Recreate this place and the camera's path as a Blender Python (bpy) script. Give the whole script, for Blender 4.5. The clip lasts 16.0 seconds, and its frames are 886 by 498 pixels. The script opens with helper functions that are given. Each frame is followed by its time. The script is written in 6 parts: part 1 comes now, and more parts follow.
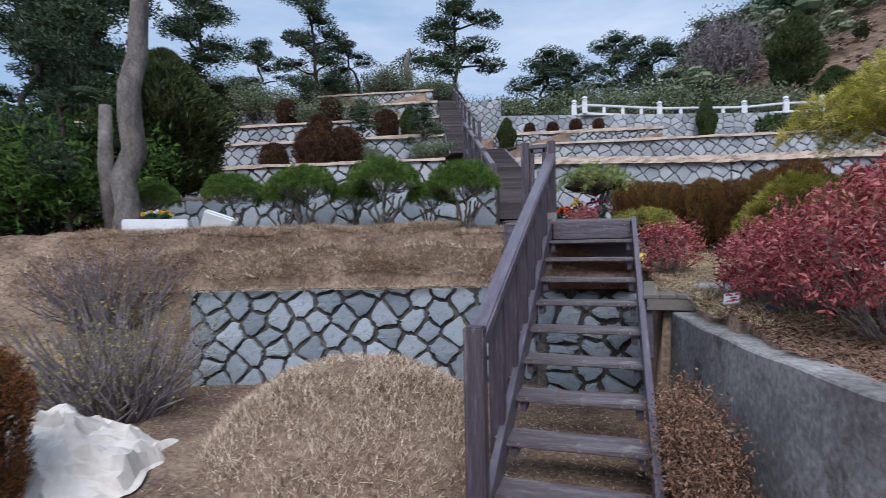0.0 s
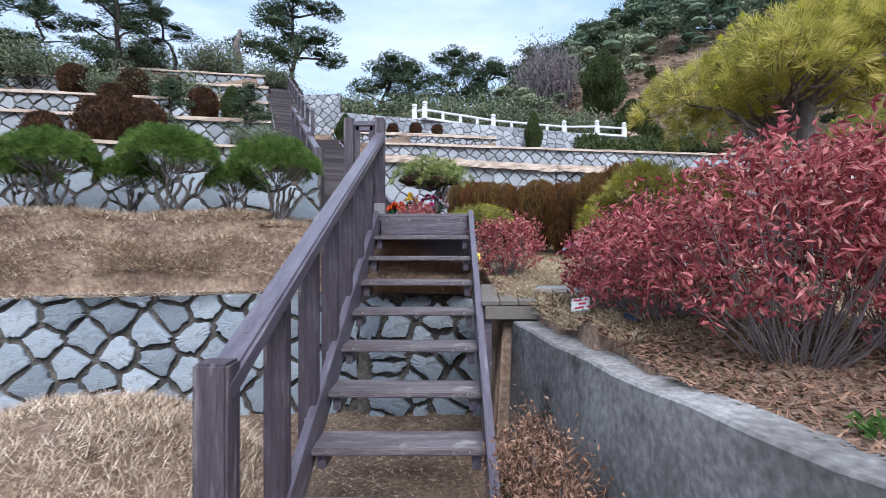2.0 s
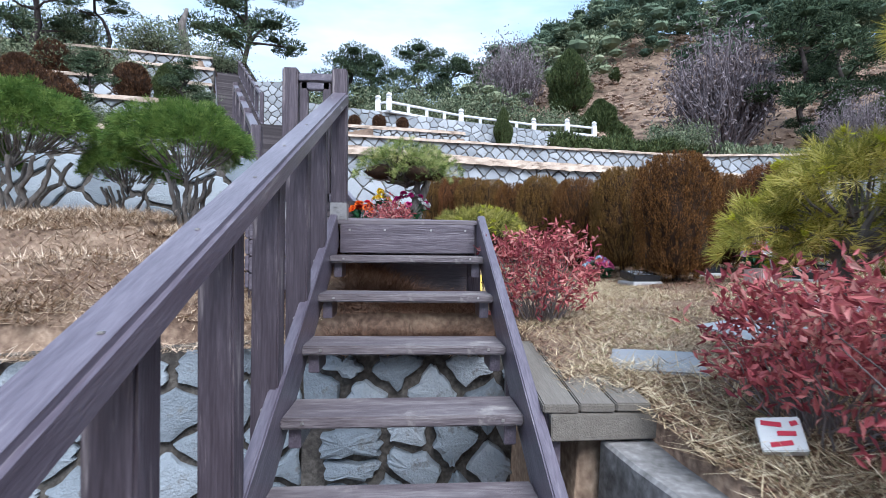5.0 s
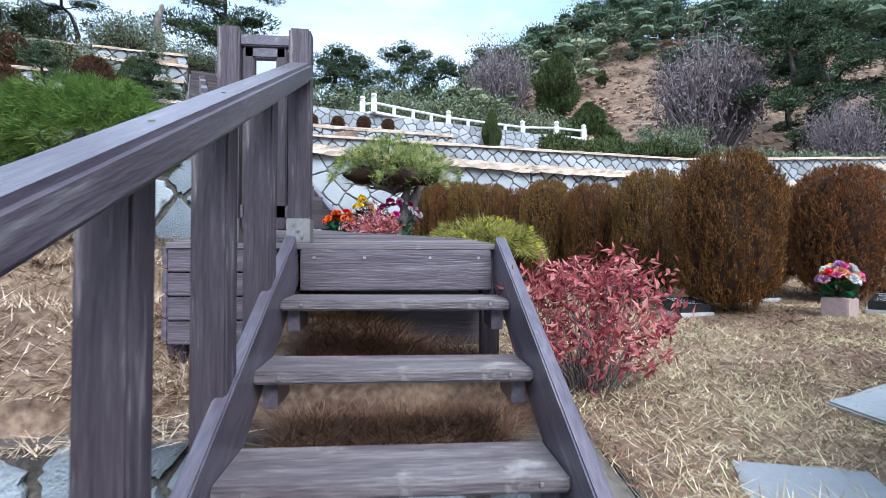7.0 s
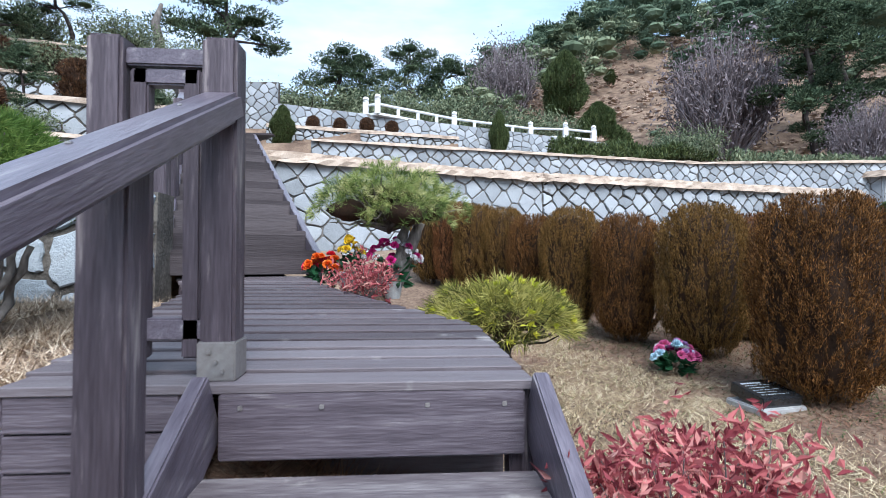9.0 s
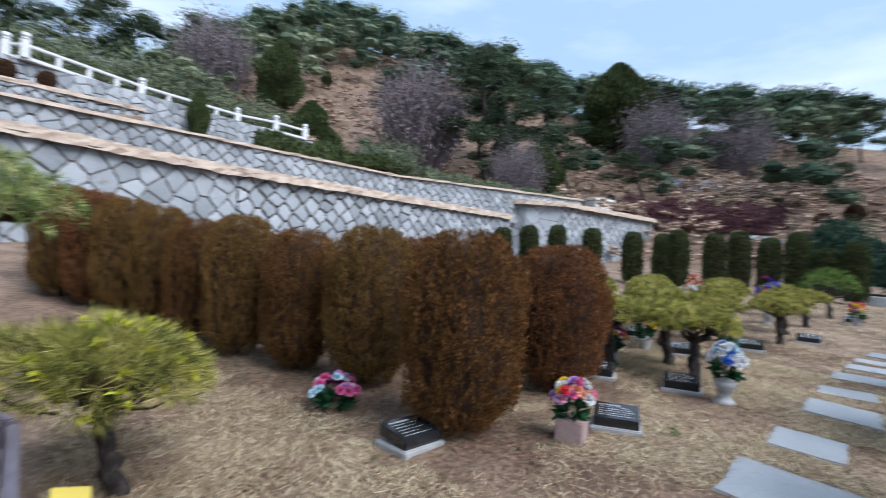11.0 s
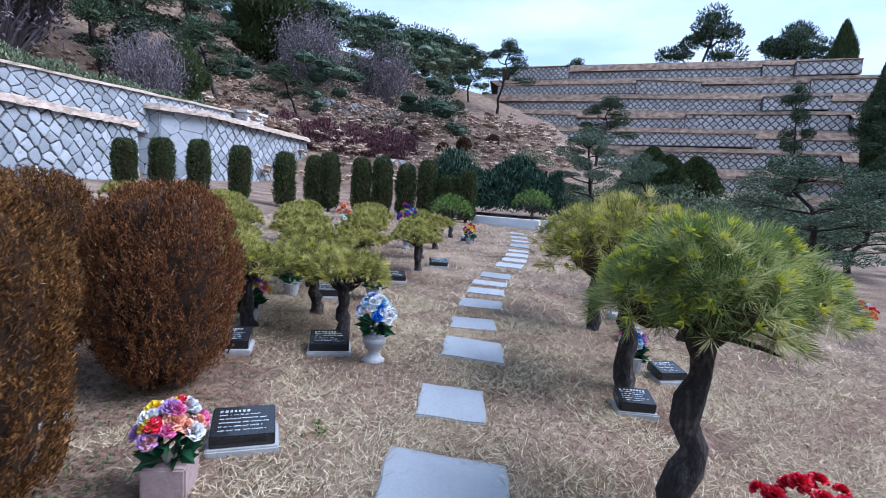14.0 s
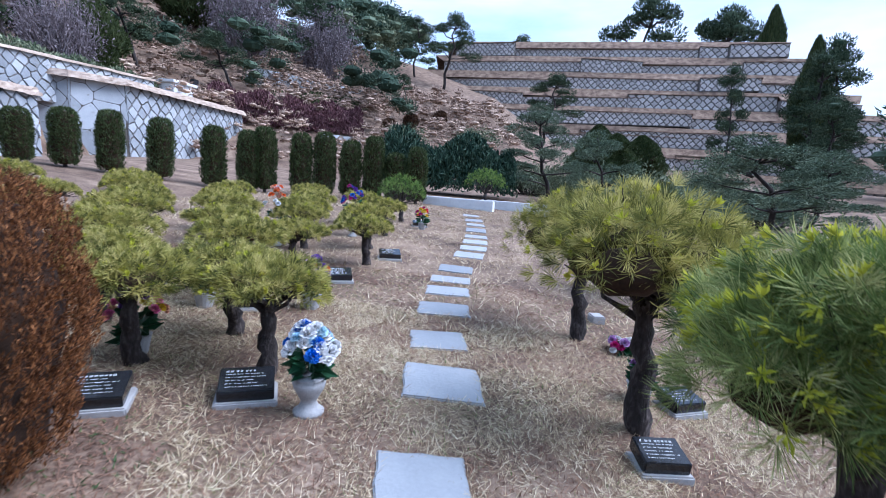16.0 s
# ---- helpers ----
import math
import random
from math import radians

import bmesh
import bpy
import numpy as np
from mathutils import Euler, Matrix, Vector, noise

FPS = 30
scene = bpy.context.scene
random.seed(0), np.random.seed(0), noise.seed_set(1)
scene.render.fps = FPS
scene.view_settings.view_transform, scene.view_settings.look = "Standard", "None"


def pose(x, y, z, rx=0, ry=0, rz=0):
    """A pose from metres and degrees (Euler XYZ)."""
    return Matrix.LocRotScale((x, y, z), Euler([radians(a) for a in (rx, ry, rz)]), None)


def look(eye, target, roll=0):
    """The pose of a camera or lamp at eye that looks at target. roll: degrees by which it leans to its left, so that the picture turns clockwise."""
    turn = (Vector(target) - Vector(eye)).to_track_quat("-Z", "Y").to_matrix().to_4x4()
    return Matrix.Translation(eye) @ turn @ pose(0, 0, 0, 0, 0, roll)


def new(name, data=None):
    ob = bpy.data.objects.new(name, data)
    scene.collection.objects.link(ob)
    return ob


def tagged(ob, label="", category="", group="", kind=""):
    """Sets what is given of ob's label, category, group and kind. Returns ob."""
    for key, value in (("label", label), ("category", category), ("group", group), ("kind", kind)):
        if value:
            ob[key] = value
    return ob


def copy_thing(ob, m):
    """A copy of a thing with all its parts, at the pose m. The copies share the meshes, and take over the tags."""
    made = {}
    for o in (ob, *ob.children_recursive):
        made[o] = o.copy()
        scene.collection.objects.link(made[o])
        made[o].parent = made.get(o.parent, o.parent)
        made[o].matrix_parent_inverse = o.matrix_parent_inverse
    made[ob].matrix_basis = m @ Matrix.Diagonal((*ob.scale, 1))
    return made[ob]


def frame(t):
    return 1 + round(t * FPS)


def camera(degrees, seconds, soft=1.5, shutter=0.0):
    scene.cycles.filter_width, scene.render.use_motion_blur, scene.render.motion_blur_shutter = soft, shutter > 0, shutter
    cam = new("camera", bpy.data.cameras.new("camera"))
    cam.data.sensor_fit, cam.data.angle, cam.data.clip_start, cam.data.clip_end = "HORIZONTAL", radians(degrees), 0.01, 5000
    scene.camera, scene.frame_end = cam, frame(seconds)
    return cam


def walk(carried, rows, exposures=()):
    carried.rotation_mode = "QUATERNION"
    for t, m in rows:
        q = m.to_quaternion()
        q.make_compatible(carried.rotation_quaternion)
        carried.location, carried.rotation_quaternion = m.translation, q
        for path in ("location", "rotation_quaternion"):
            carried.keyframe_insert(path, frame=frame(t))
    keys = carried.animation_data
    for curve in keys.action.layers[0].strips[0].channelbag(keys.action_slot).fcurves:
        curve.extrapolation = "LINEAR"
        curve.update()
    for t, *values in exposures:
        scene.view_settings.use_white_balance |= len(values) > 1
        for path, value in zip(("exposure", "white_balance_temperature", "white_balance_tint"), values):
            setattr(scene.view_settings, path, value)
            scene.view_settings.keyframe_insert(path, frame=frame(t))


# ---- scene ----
cam = camera(82.0, 16.0, soft=0.55, shutter=0.35)
PATH = [
    (0, (0.741, -6.681, -0.332), (0.102, -4.786, -0.328), -1.1),
    (0.5, (0.74, -6.454, -0.376), (0.302, -4.503, -0.357), -0.7),
    (1, (0.632, -6.182, -0.405), (0.323, -4.206, -0.388), -0.5),
    (1.5, (0.684, -5.874, -0.436), (0.511, -3.881, -0.42), -0.3),
    (2, (0.753, -5.501, -0.415), (0.722, -3.501, -0.401), -0.1),
    (2.5, (0.695, -5.153, -0.461), (0.724, -3.153, -0.452), 0.2),
    (3, (0.606, -4.696, -0.329), (0.67, -2.697, -0.33), 0.2),
    (3.5, (0.63, -4.431, -0.229), (0.714, -2.433, -0.231), 0.3),
    (4, (0.613, -4.177, -0.214), (0.703, -2.179, -0.21), 0.3),
    (4.2, (0.574, -4.061, -0.213), (0.666, -2.063, -0.207), 0.3),
    (6.3, (0.443, -2.778, -0.178), (0.622, -0.787, -0.158), 0.3),
    (6.5, (0.434, -2.691, -0.132), (0.612, -0.699, -0.108), 0.2),
    (7, (0.459, -2.509, -0.05), (0.638, -0.517, -0.027), 0.2),
    (7.5, (0.513, -2.212, 0.067), (0.692, -0.221, 0.085), 0.2),
    (8, (0.505, -2.042, 0.123), (0.658, -0.048, 0.142), 0.2),
    (8.1, (0.494, -2.018, 0.13), (0.643, -0.023, 0.148), 0.2),
    (8.2, (0.484, -1.946, 0.164), (0.623, 0.049, 0.181), 0.2),
    (10.3, (0.852, -1.427, 0.516), (1.319, 0.517, 0.535), 1.6),
    (10.5, (0.913, -1.383, 0.5), (1.588, 0.5, 0.518), 2.2),
    (10.7, (0.956, -1.289, 0.483), (1.819, 0.515, 0.512), 2.4),
    (11, (1.038, -1.184, 0.602), (2.222, 0.428, 0.638), 3.1),
    (11.1, (1.056, -1.161, 0.609), (2.339, 0.372, 0.648), 3.1),
    (11.5, (1.16, -1.174, 0.653), (2.707, 0.093, 0.693), 3.3),
    (12, (1.423, -1.16, 0.599), (3.161, -0.171, 0.573), 3.6),
    (12.5, (1.611, -1.085, 0.734), (3.433, -0.272, 0.598), 3.7),
    (13, (1.728, -0.881, 0.763), (3.583, -0.157, 0.576), 3.8),
    (13.5, (1.804, -0.778, 0.796), (3.697, -0.164, 0.598), 3.8),
    (14, (2.026, -0.67, 0.788), (3.937, -0.119, 0.58), 3.8),
    (14.5, (2.28, -0.582, 0.783), (4.203, -0.074, 0.57), 3.8),
    (15, (2.502, -0.415, 0.762), (4.436, 0.043, 0.539), 3.9),
    (15.5, (2.697, -0.327, 0.765), (4.644, 0.063, 0.523), 3.9),
    (16, (2.986, -0.311, 0.837), (4.937, 0.031, 0.557), 3.9),
]
walk(cam, [(t, look(eye, target, roll)) for t, eye, target, roll in PATH], exposures=[(0, 0.2, 6100, 14), (1.5, 0.64, 6100, 13), (3.5, 0.95, 6050, 13), (7, 1.12, 5950, 8), (10.5, 0.82, 6150, 10), (12, 0.46, 5950, 12), (13.5, 0.78, 5550, 14), (14.5, 0.9, 5400, 17), (16, 1.0, 5400, 17)])

# ---- world, sun and exposure ----
world = bpy.data.worlds.new("sky_world")
scene.world = world
world.use_nodes = True
wn, wl = world.node_tree.nodes, world.node_tree.links
wn.clear()
SUN_EL, SUN_AZ = radians(50), radians(165)
sky_tex = wn.new("ShaderNodeTexSky")
sky_tex.sky_type, sky_tex.sun_disc = "NISHITA", False
sky_tex.sun_elevation, sky_tex.sun_rotation = SUN_EL, SUN_AZ
sky_tex.air_density, sky_tex.dust_density = 1.0, 2.0
w_co = wn.new("ShaderNodeTexCoord")
w_map = wn.new("ShaderNodeMapping")
w_map.inputs["Scale"].default_value = (1.2, 1.2, 4.5)
w_noise = wn.new("ShaderNodeTexNoise")
w_noise.inputs["Scale"].default_value, w_noise.inputs["Detail"].default_value, w_noise.inputs["Roughness"].default_value = 1.7, 7, 0.55
w_ramp = wn.new("ShaderNodeValToRGB")
w_ramp.color_ramp.elements[0].position, w_ramp.color_ramp.elements[0].color = 0.40, (0, 0, 0, 1)
w_ramp.color_ramp.elements[1].position, w_ramp.color_ramp.elements[1].color = 0.72, (1, 1, 1, 1)
w_mix = wn.new("ShaderNodeMix")
w_mix.data_type = "RGBA"
w_veil = wn.new("ShaderNodeMix")
w_veil.data_type = "RGBA"
w_veil.inputs[0].default_value = 0.72
w_veil.inputs[7].default_value = (4.3, 6.1, 8.3, 1)
w_mix.inputs[7].default_value = (6.9, 7.8, 9.1, 1)
w_bg = wn.new("ShaderNodeBackground")
w_bg.inputs["Strength"].default_value = 0.09
w_out = wn.new("ShaderNodeOutputWorld")
wl.new(w_co.outputs["Generated"], w_map.inputs["Vector"])
wl.new(w_map.outputs["Vector"], w_noise.inputs["Vector"])
wl.new(w_noise.outputs["Fac"], w_ramp.inputs["Fac"])
wl.new(sky_tex.outputs["Color"], w_veil.inputs[6])
wl.new(w_veil.outputs[2], w_mix.inputs[6])
wl.new(w_ramp.outputs["Color"], w_mix.inputs[0])
wl.new(w_mix.outputs[2], w_bg.inputs["Color"])
wl.new(w_bg.outputs["Background"], w_out.inputs["Surface"])

sun_data = bpy.data.lights.new("sun", "SUN")
sun_data.energy, sun_data.angle, sun_data.color = 3.0, radians(40), (0.97, 0.98, 1.0)
sun = new("sun", sun_data)
sun.matrix_world = look((math.sin(SUN_AZ) * 40, math.cos(SUN_AZ) * 40, 40 * math.tan(SUN_EL)), (0, 0, 0))


# ---- materials ----
def material(name, ramp, scale=6.0, rough=0.8, bump=0.3, source="noise", fine=60.0, stretch=(1, 1, 1), spec=0.3, metal=0.0, wear=None, grain=False):
    """A surface whose colour runs through ramp, by noise at two scales, or by each small island of the mesh."""
    m = bpy.data.materials.new(name)
    m.use_nodes = True
    n, l = m.node_tree.nodes, m.node_tree.links
    b = n["Principled BSDF"]
    b.inputs["Roughness"].default_value, b.inputs["Metallic"].default_value = rough, metal
    b.inputs["Specular IOR Level"].default_value = spec
    co = n.new("ShaderNodeTexCoord")
    mp = n.new("ShaderNodeMapping")
    mp.inputs["Scale"].default_value = stretch
    l.new(co.outputs["Object"], mp.inputs["Vector"])
    big, small = n.new("ShaderNodeTexNoise"), n.new("ShaderNodeTexNoise")
    big.inputs["Scale"].default_value, big.inputs["Detail"].default_value = scale, 5
    small.inputs["Scale"].default_value, small.inputs["Detail"].default_value = fine, 4
    for t in (big, small):
        l.new(mp.outputs["Vector"], t.inputs["Vector"])
    mixed = n.new("ShaderNodeMath")
    mixed.operation = "MULTIPLY_ADD"
    half = n.new("ShaderNodeMath")
    half.operation = "MULTIPLY"
    half.inputs[1].default_value = 0.45
    l.new(small.outputs["Fac"], half.inputs[0])
    mixed.inputs[1].default_value = 0.55
    l.new(half.outputs[0], mixed.inputs[2])
    l.new(big.outputs["Fac"], mixed.inputs[0])
    fac = mixed.outputs[0]
    if source in ("island", "both", "object"):
        if source == "object":
            rnd = n.new("ShaderNodeObjectInfo").outputs["Random"]
        else:
            rnd = n.new("ShaderNodeNewGeometry").outputs["Random Per Island"]
        mx = n.new("ShaderNodeMix")
        mx.inputs[0].default_value = 0.62 if source == "island" else 0.45
        l.new(fac, mx.inputs[2])
        l.new(rnd, mx.inputs[3])
        fac = mx.outputs[0]
    cr = n.new("ShaderNodeValToRGB")
    e = cr.color_ramp.elements
    lo, hi = (0.3, 0.7) if source == "noise" else (0.12, 0.88)
    for i, c in enumerate(ramp):
        pos = lo + (hi - lo) * i / max(1, len(ramp) - 1)
        el = e[i] if i < 2 else e.new(pos)
        el.position, el.color = pos, (*c, 1)
    l.new(fac, cr.inputs["Fac"])
    col = cr.outputs["Color"]
    if wear:
        wn_, wr = n.new("ShaderNodeTexNoise"), n.new("ShaderNodeValToRGB")
        wn_.inputs["Scale"].default_value, wn_.inputs["Detail"].default_value = wear[1], 8
        wn_.inputs["Roughness"].default_value = 0.65
        l.new((mp.outputs["Vector"] if grain else co.outputs["Object"]), wn_.inputs["Vector"])
        wr.color_ramp.elements[0].position, wr.color_ramp.elements[1].position = wear[2], wear[2] + 0.12
        l.new(wn_.outputs["Fac"], wr.inputs["Fac"])
        wm = n.new("ShaderNodeMix")
        wm.data_type = "RGBA"
        wm.inputs[7].default_value = (*wear[0], 1)
        l.new(wr.outputs["Color"], wm.inputs[0])
        l.new(col, wm.inputs[6])
        col = wm.outputs[2]
    l.new(col, b.inputs["Base Color"])
    if bump:
        bp = n.new("ShaderNodeBump")
        bp.inputs["Strength"].default_value, bp.inputs["Distance"].default_value = bump, 0.02
        l.new(mixed.outputs[0], bp.inputs["Height"])
        l.new(bp.outputs["Normal"], b.inputs["Normal"])
    return m


def leafy(name, ramp, rough=0.6, scale=1.5, thin=0.0):
    """Leaves, needles or blades; thin: the share of light that passes through them."""
    m = material(name, ramp, scale=scale, rough=rough, bump=0, source="island", fine=9, spec=0.12)
    if thin:
        n, l = m.node_tree.nodes, m.node_tree.links
        b, out = n["Principled BSDF"], n["Material Output"]
        tr, mx = n.new("ShaderNodeBsdfTranslucent"), n.new("ShaderNodeMixShader")
        l.new(b.inputs["Base Color"].links[0].from_socket, tr.inputs["Color"])
        mx.inputs[0].default_value = thin
        l.new(b.outputs[0], mx.inputs[1])
        l.new(tr.outputs[0], mx.inputs[2])
        l.new(mx.outputs[0], out.inputs["Surface"])
    return m


WOOD = material("painted_timber", [(0.054, 0.043, 0.057), (0.098, 0.081, 0.102), (0.155, 0.134, 0.160)], scale=3, fine=16, stretch=(9, 1.0, 9), rough=0.32, spec=0.6, bump=0.22, source="noise", wear=((0.24, 0.22, 0.225), 3.2, 0.60), grain=True)
WOOD_V = material("painted_post_timber", [(0.036, 0.027, 0.034), (0.066, 0.052, 0.063), (0.12, 0.098, 0.114)], scale=3, fine=16, stretch=(9, 9, 0.7), rough=0.5, bump=0.35, source="noise", wear=((0.24, 0.205, 0.205), 3.4, 0.58), grain=True)
WOOD_X = material("worn_tread_timber", [(0.052, 0.041, 0.047), (0.112, 0.093, 0.099), (0.22, 0.198, 0.198)], scale=2.5, fine=14, stretch=(1.0, 9, 9), rough=0.5, spec=0.45, bump=0.5, source="noise", wear=((0.32, 0.295, 0.275), 4, 0.60))
WOOD_RX = material("painted_riser_timber", [(0.046, 0.036, 0.045), (0.088, 0.071, 0.086), (0.15, 0.128, 0.146)], scale=3, fine=16, stretch=(0.8, 9, 9), rough=0.42, spec=0.5, bump=0.35, source="noise", wear=((0.24, 0.215, 0.215), 3.4, 0.60), grain=True)
WOOD_DECK = material("dark_deck_timber", [(0.036, 0.027, 0.031), (0.092, 0.075, 0.083), (0.20, 0.176, 0.187)], scale=2.2, fine=12, stretch=(0.8, 9, 9), rough=0.5, bump=0.4, source="object", wear=((0.30, 0.28, 0.275), 2.5, 0.60))
WOOD_UP = material("dark_weathered_steps", [(0.018, 0.014, 0.015), (0.048, 0.038, 0.041), (0.11, 0.092, 0.095)], scale=2.2, fine=12, stretch=(0.8, 9, 9), rough=0.7, bump=0.4, source="object")
WOOD_GREY = material("weathered_plank", [(0.05, 0.043, 0.036), (0.12, 0.105, 0.088), (0.22, 0.20, 0.175)], scale=3, fine=18, stretch=(9, 1, 9), rough=0.85, bump=0.5, source="both")
STEEL = material("zinc_plate", [(0.25, 0.23, 0.22), (0.42, 0.40, 0.39)], rough=0.45, metal=0.8, bump=0.05)
STONE = material("granite_rubble", [(0.10, 0.118, 0.138), (0.245, 0.28, 0.31), (0.42, 0.455, 0.485)], scale=5, fine=85, rough=0.9, bump=1.0, source="object", wear=((0.14, 0.135, 0.125), 7, 0.57))
STONE_DARK = material("mossy_rubble", [(0.05, 0.048, 0.045), (0.14, 0.14, 0.135), (0.30, 0.31, 0.32)], scale=3.5, fine=50, rough=0.95, bump=0.8, source="object", wear=((0.07, 0.06, 0.045), 3, 0.52))
STONE_I = material("granite_wall_stones", [(0.15, 0.163, 0.176), (0.295, 0.316, 0.337), (0.44, 0.463, 0.486)], scale=2.5, fine=30, rough=0.88, bump=0.5, source="both", wear=((0.20, 0.188, 0.17), 3, 0.6))
STONE_FAR = material("pale_terrace_stones", [(0.38, 0.345, 0.325), (0.54, 0.50, 0.475), (0.68, 0.645, 0.62)], scale=1.2, fine=9, rough=0.9, bump=0.3, source="both")
MORTAR = material("dark_joint", [(0.028, 0.025, 0.022), (0.075, 0.066, 0.058), (0.16, 0.145, 0.125)], scale=5, fine=40, rough=0.95, bump=0.8)
# joints lightened: the far terraces' distance haze is put into this colour
JOINT_FAR = material("far_joint", [(0.10, 0.092, 0.086), (0.20, 0.185, 0.17)], scale=2, fine=20, rough=0.95)
CONCRETE = material("weathered_concrete", [(0.085, 0.078, 0.072), (0.20, 0.19, 0.182), (0.40, 0.385, 0.37)], scale=1.6, fine=30, stretch=(1, 1, 0.85), rough=0.92, bump=0.6, wear=((0.050, 0.045, 0.038), 2.2, 0.56))
CONC_PALE = material("pale_cement", [(0.38, 0.37, 0.36), (0.52, 0.51, 0.50), (0.64, 0.63, 0.62)], scale=1.5, fine=30, rough=0.9, bump=0.2)
WHITE_STONE = material("white_granite", [(0.55, 0.56, 0.57), (0.72, 0.73, 0.74)], scale=6, fine=80, rough=0.7, bump=0.1)
FLAG = material("grey_flagstone", [(0.17, 0.185, 0.20), (0.26, 0.275, 0.29), (0.37, 0.385, 0.395)], scale=4, fine=50, rough=0.65, bump=0.3, source="object", wear=((0.20, 0.18, 0.155), 5, 0.63))
BLACK_STONE = material("polished_black_granite", [(0.010, 0.011, 0.013), (0.028, 0.030, 0.034)], scale=60, fine=200, rough=0.12, bump=0.0, spec=0.5)
GREY_STONE = material("grey_plinth", [(0.27, 0.27, 0.27), (0.42, 0.42, 0.42)], scale=20, fine=120, rough=0.7, bump=0.1)
PINK_STONE = material("pink_granite", [(0.27, 0.19, 0.18), (0.42, 0.31, 0.29)], scale=40, fine=150, rough=0.7, bump=0.15)
LETTER = material("white_lettering", [(0.6, 0.6, 0.6), (0.72, 0.72, 0.72)], rough=0.6, bump=0)
GROUND = material("earth_and_dry_turf", [(0.034, 0.021, 0.015), (0.115, 0.074, 0.053), (0.225, 0.157, 0.11), (0.36, 0.27, 0.195)], scale=1.3, fine=26, rough=0.95, bump=0.9, wear=((0.13, 0.09, 0.062), 0.55, 0.60))
DRY = leafy("dry_grass_blades", [(0.048, 0.030, 0.018), (0.25, 0.178, 0.105), (0.58, 0.46, 0.29), (0.90, 0.80, 0.58)], rough=0.75, scale=0.8)
DRY_BANK = leafy("matted_straw_blades", [(0.050, 0.029, 0.018), (0.26, 0.175, 0.115), (0.58, 0.445, 0.32), (0.90, 0.78, 0.62)], rough=0.75, scale=0.8)
DRYDARK = leafy("russet_litter", [(0.065, 0.035, 0.025), (0.19, 0.105, 0.070), (0.36, 0.225, 0.15)], rough=0.85)
STRAW = material("straw_mat", [(0.21, 0.155, 0.12), (0.40, 0.315, 0.25), (0.55, 0.455, 0.37)], scale=3, fine=30, rough=0.95, bump=0.8)
BARK = material("dark_bark", [(0.010, 0.008, 0.007), (0.035, 0.028, 0.026), (0.12, 0.10, 0.092)], scale=14, fine=60, stretch=(1, 1, 0.45), rough=0.95, bump=1.0)
BARK_G = material("grey_bark", [(0.055, 0.046, 0.040), (0.13, 0.115, 0.105), (0.24, 0.215, 0.195)], scale=8, fine=40, stretch=(1, 1, 0.4), rough=0.95, bump=0.9)
TWIG = material("grey_twigs", [(0.12, 0.10, 0.095), (0.22, 0.19, 0.185)], scale=10, rough=0.9, bump=0)
PURPLE_TWIG = leafy("violet_bare_twigs", [(0.09, 0.072, 0.076), (0.18, 0.150, 0.158), (0.28, 0.245, 0.26)])
NEEDLE = leafy("pine_needles", [(0.030, 0.052, 0.015), (0.125, 0.180, 0.050), (0.33, 0.38, 0.125), (0.66, 0.60, 0.30)], scale=5, thin=0.35)
NEEDLE_Y = leafy("yellowing_pine_needles", [(0.036, 0.046, 0.012), (0.155, 0.160, 0.040), (0.39, 0.36, 0.09), (0.68, 0.58, 0.24)], scale=5, thin=0.35)
# brighter copy of NEEDLE_Y: sunlight on the bank pines is put into the colour
NEEDLE_YY = leafy("sunlit_yellow_needles", [(0.055, 0.062, 0.014), (0.25, 0.245, 0.048), (0.56, 0.50, 0.11), (0.82, 0.70, 0.27)], scale=5, thin=0.5)
NEEDLE_D = leafy("deep_green_pine_needles", [(0.035, 0.075, 0.018), (0.11, 0.185, 0.042), (0.25, 0.33, 0.09)], thin=0.4)
BUD = leafy("yellow_green_buds", [(0.34, 0.38, 0.03), (0.62, 0.58, 0.07)], thin=0.4)
THUJA_O = leafy("bronzed_conifer_sprays", [(0.018, 0.009, 0.005), (0.062, 0.029, 0.011), (0.155, 0.072, 0.022), (0.40, 0.19, 0.055)], scale=7)
THUJA_M = leafy("olive_bronze_sprays", [(0.018, 0.012, 0.005), (0.072, 0.042, 0.013), (0.20, 0.108, 0.031), (0.37, 0.21, 0.062)], scale=7)
THUJA_B = leafy("maroon_bronze_sprays", [(0.018, 0.008, 0.006), (0.076, 0.030, 0.013), (0.205, 0.086, 0.031), (0.43, 0.19, 0.07)], scale=7)
THUJA_R = leafy("dark_russet_sprays", [(0.018, 0.009, 0.006), (0.060, 0.030, 0.017), (0.15, 0.078, 0.036)], scale=4)
THUJA_G = leafy("dark_green_sprays", [(0.018, 0.028, 0.010), (0.050, 0.072, 0.026), (0.11, 0.13, 0.05)], scale=2.2)
THUJA_DG = leafy("blue_green_conifer_sprays", [(0.010, 0.026, 0.018), (0.030, 0.062, 0.040), (0.075, 0.12, 0.075)], scale=2.2)
# near-black twig colour that stands in for the shade inside clipped crowns
CORE = material("painted_shade_core", [(0.014, 0.008, 0.005), (0.05, 0.026, 0.014)], scale=12, rough=1.0, bump=0.5)
RED_LEAF = leafy("red_nandina_leaves", [(0.11, 0.026, 0.034), (0.31, 0.066, 0.080), (0.54, 0.165, 0.165), (0.60, 0.36, 0.30)], rough=0.5, scale=2.5, thin=0.35)
GREEN_LEAF = leafy("bright_broad_leaves", [(0.03, 0.075, 0.018), (0.085, 0.165, 0.035), (0.17, 0.25, 0.07)], thin=0.4)
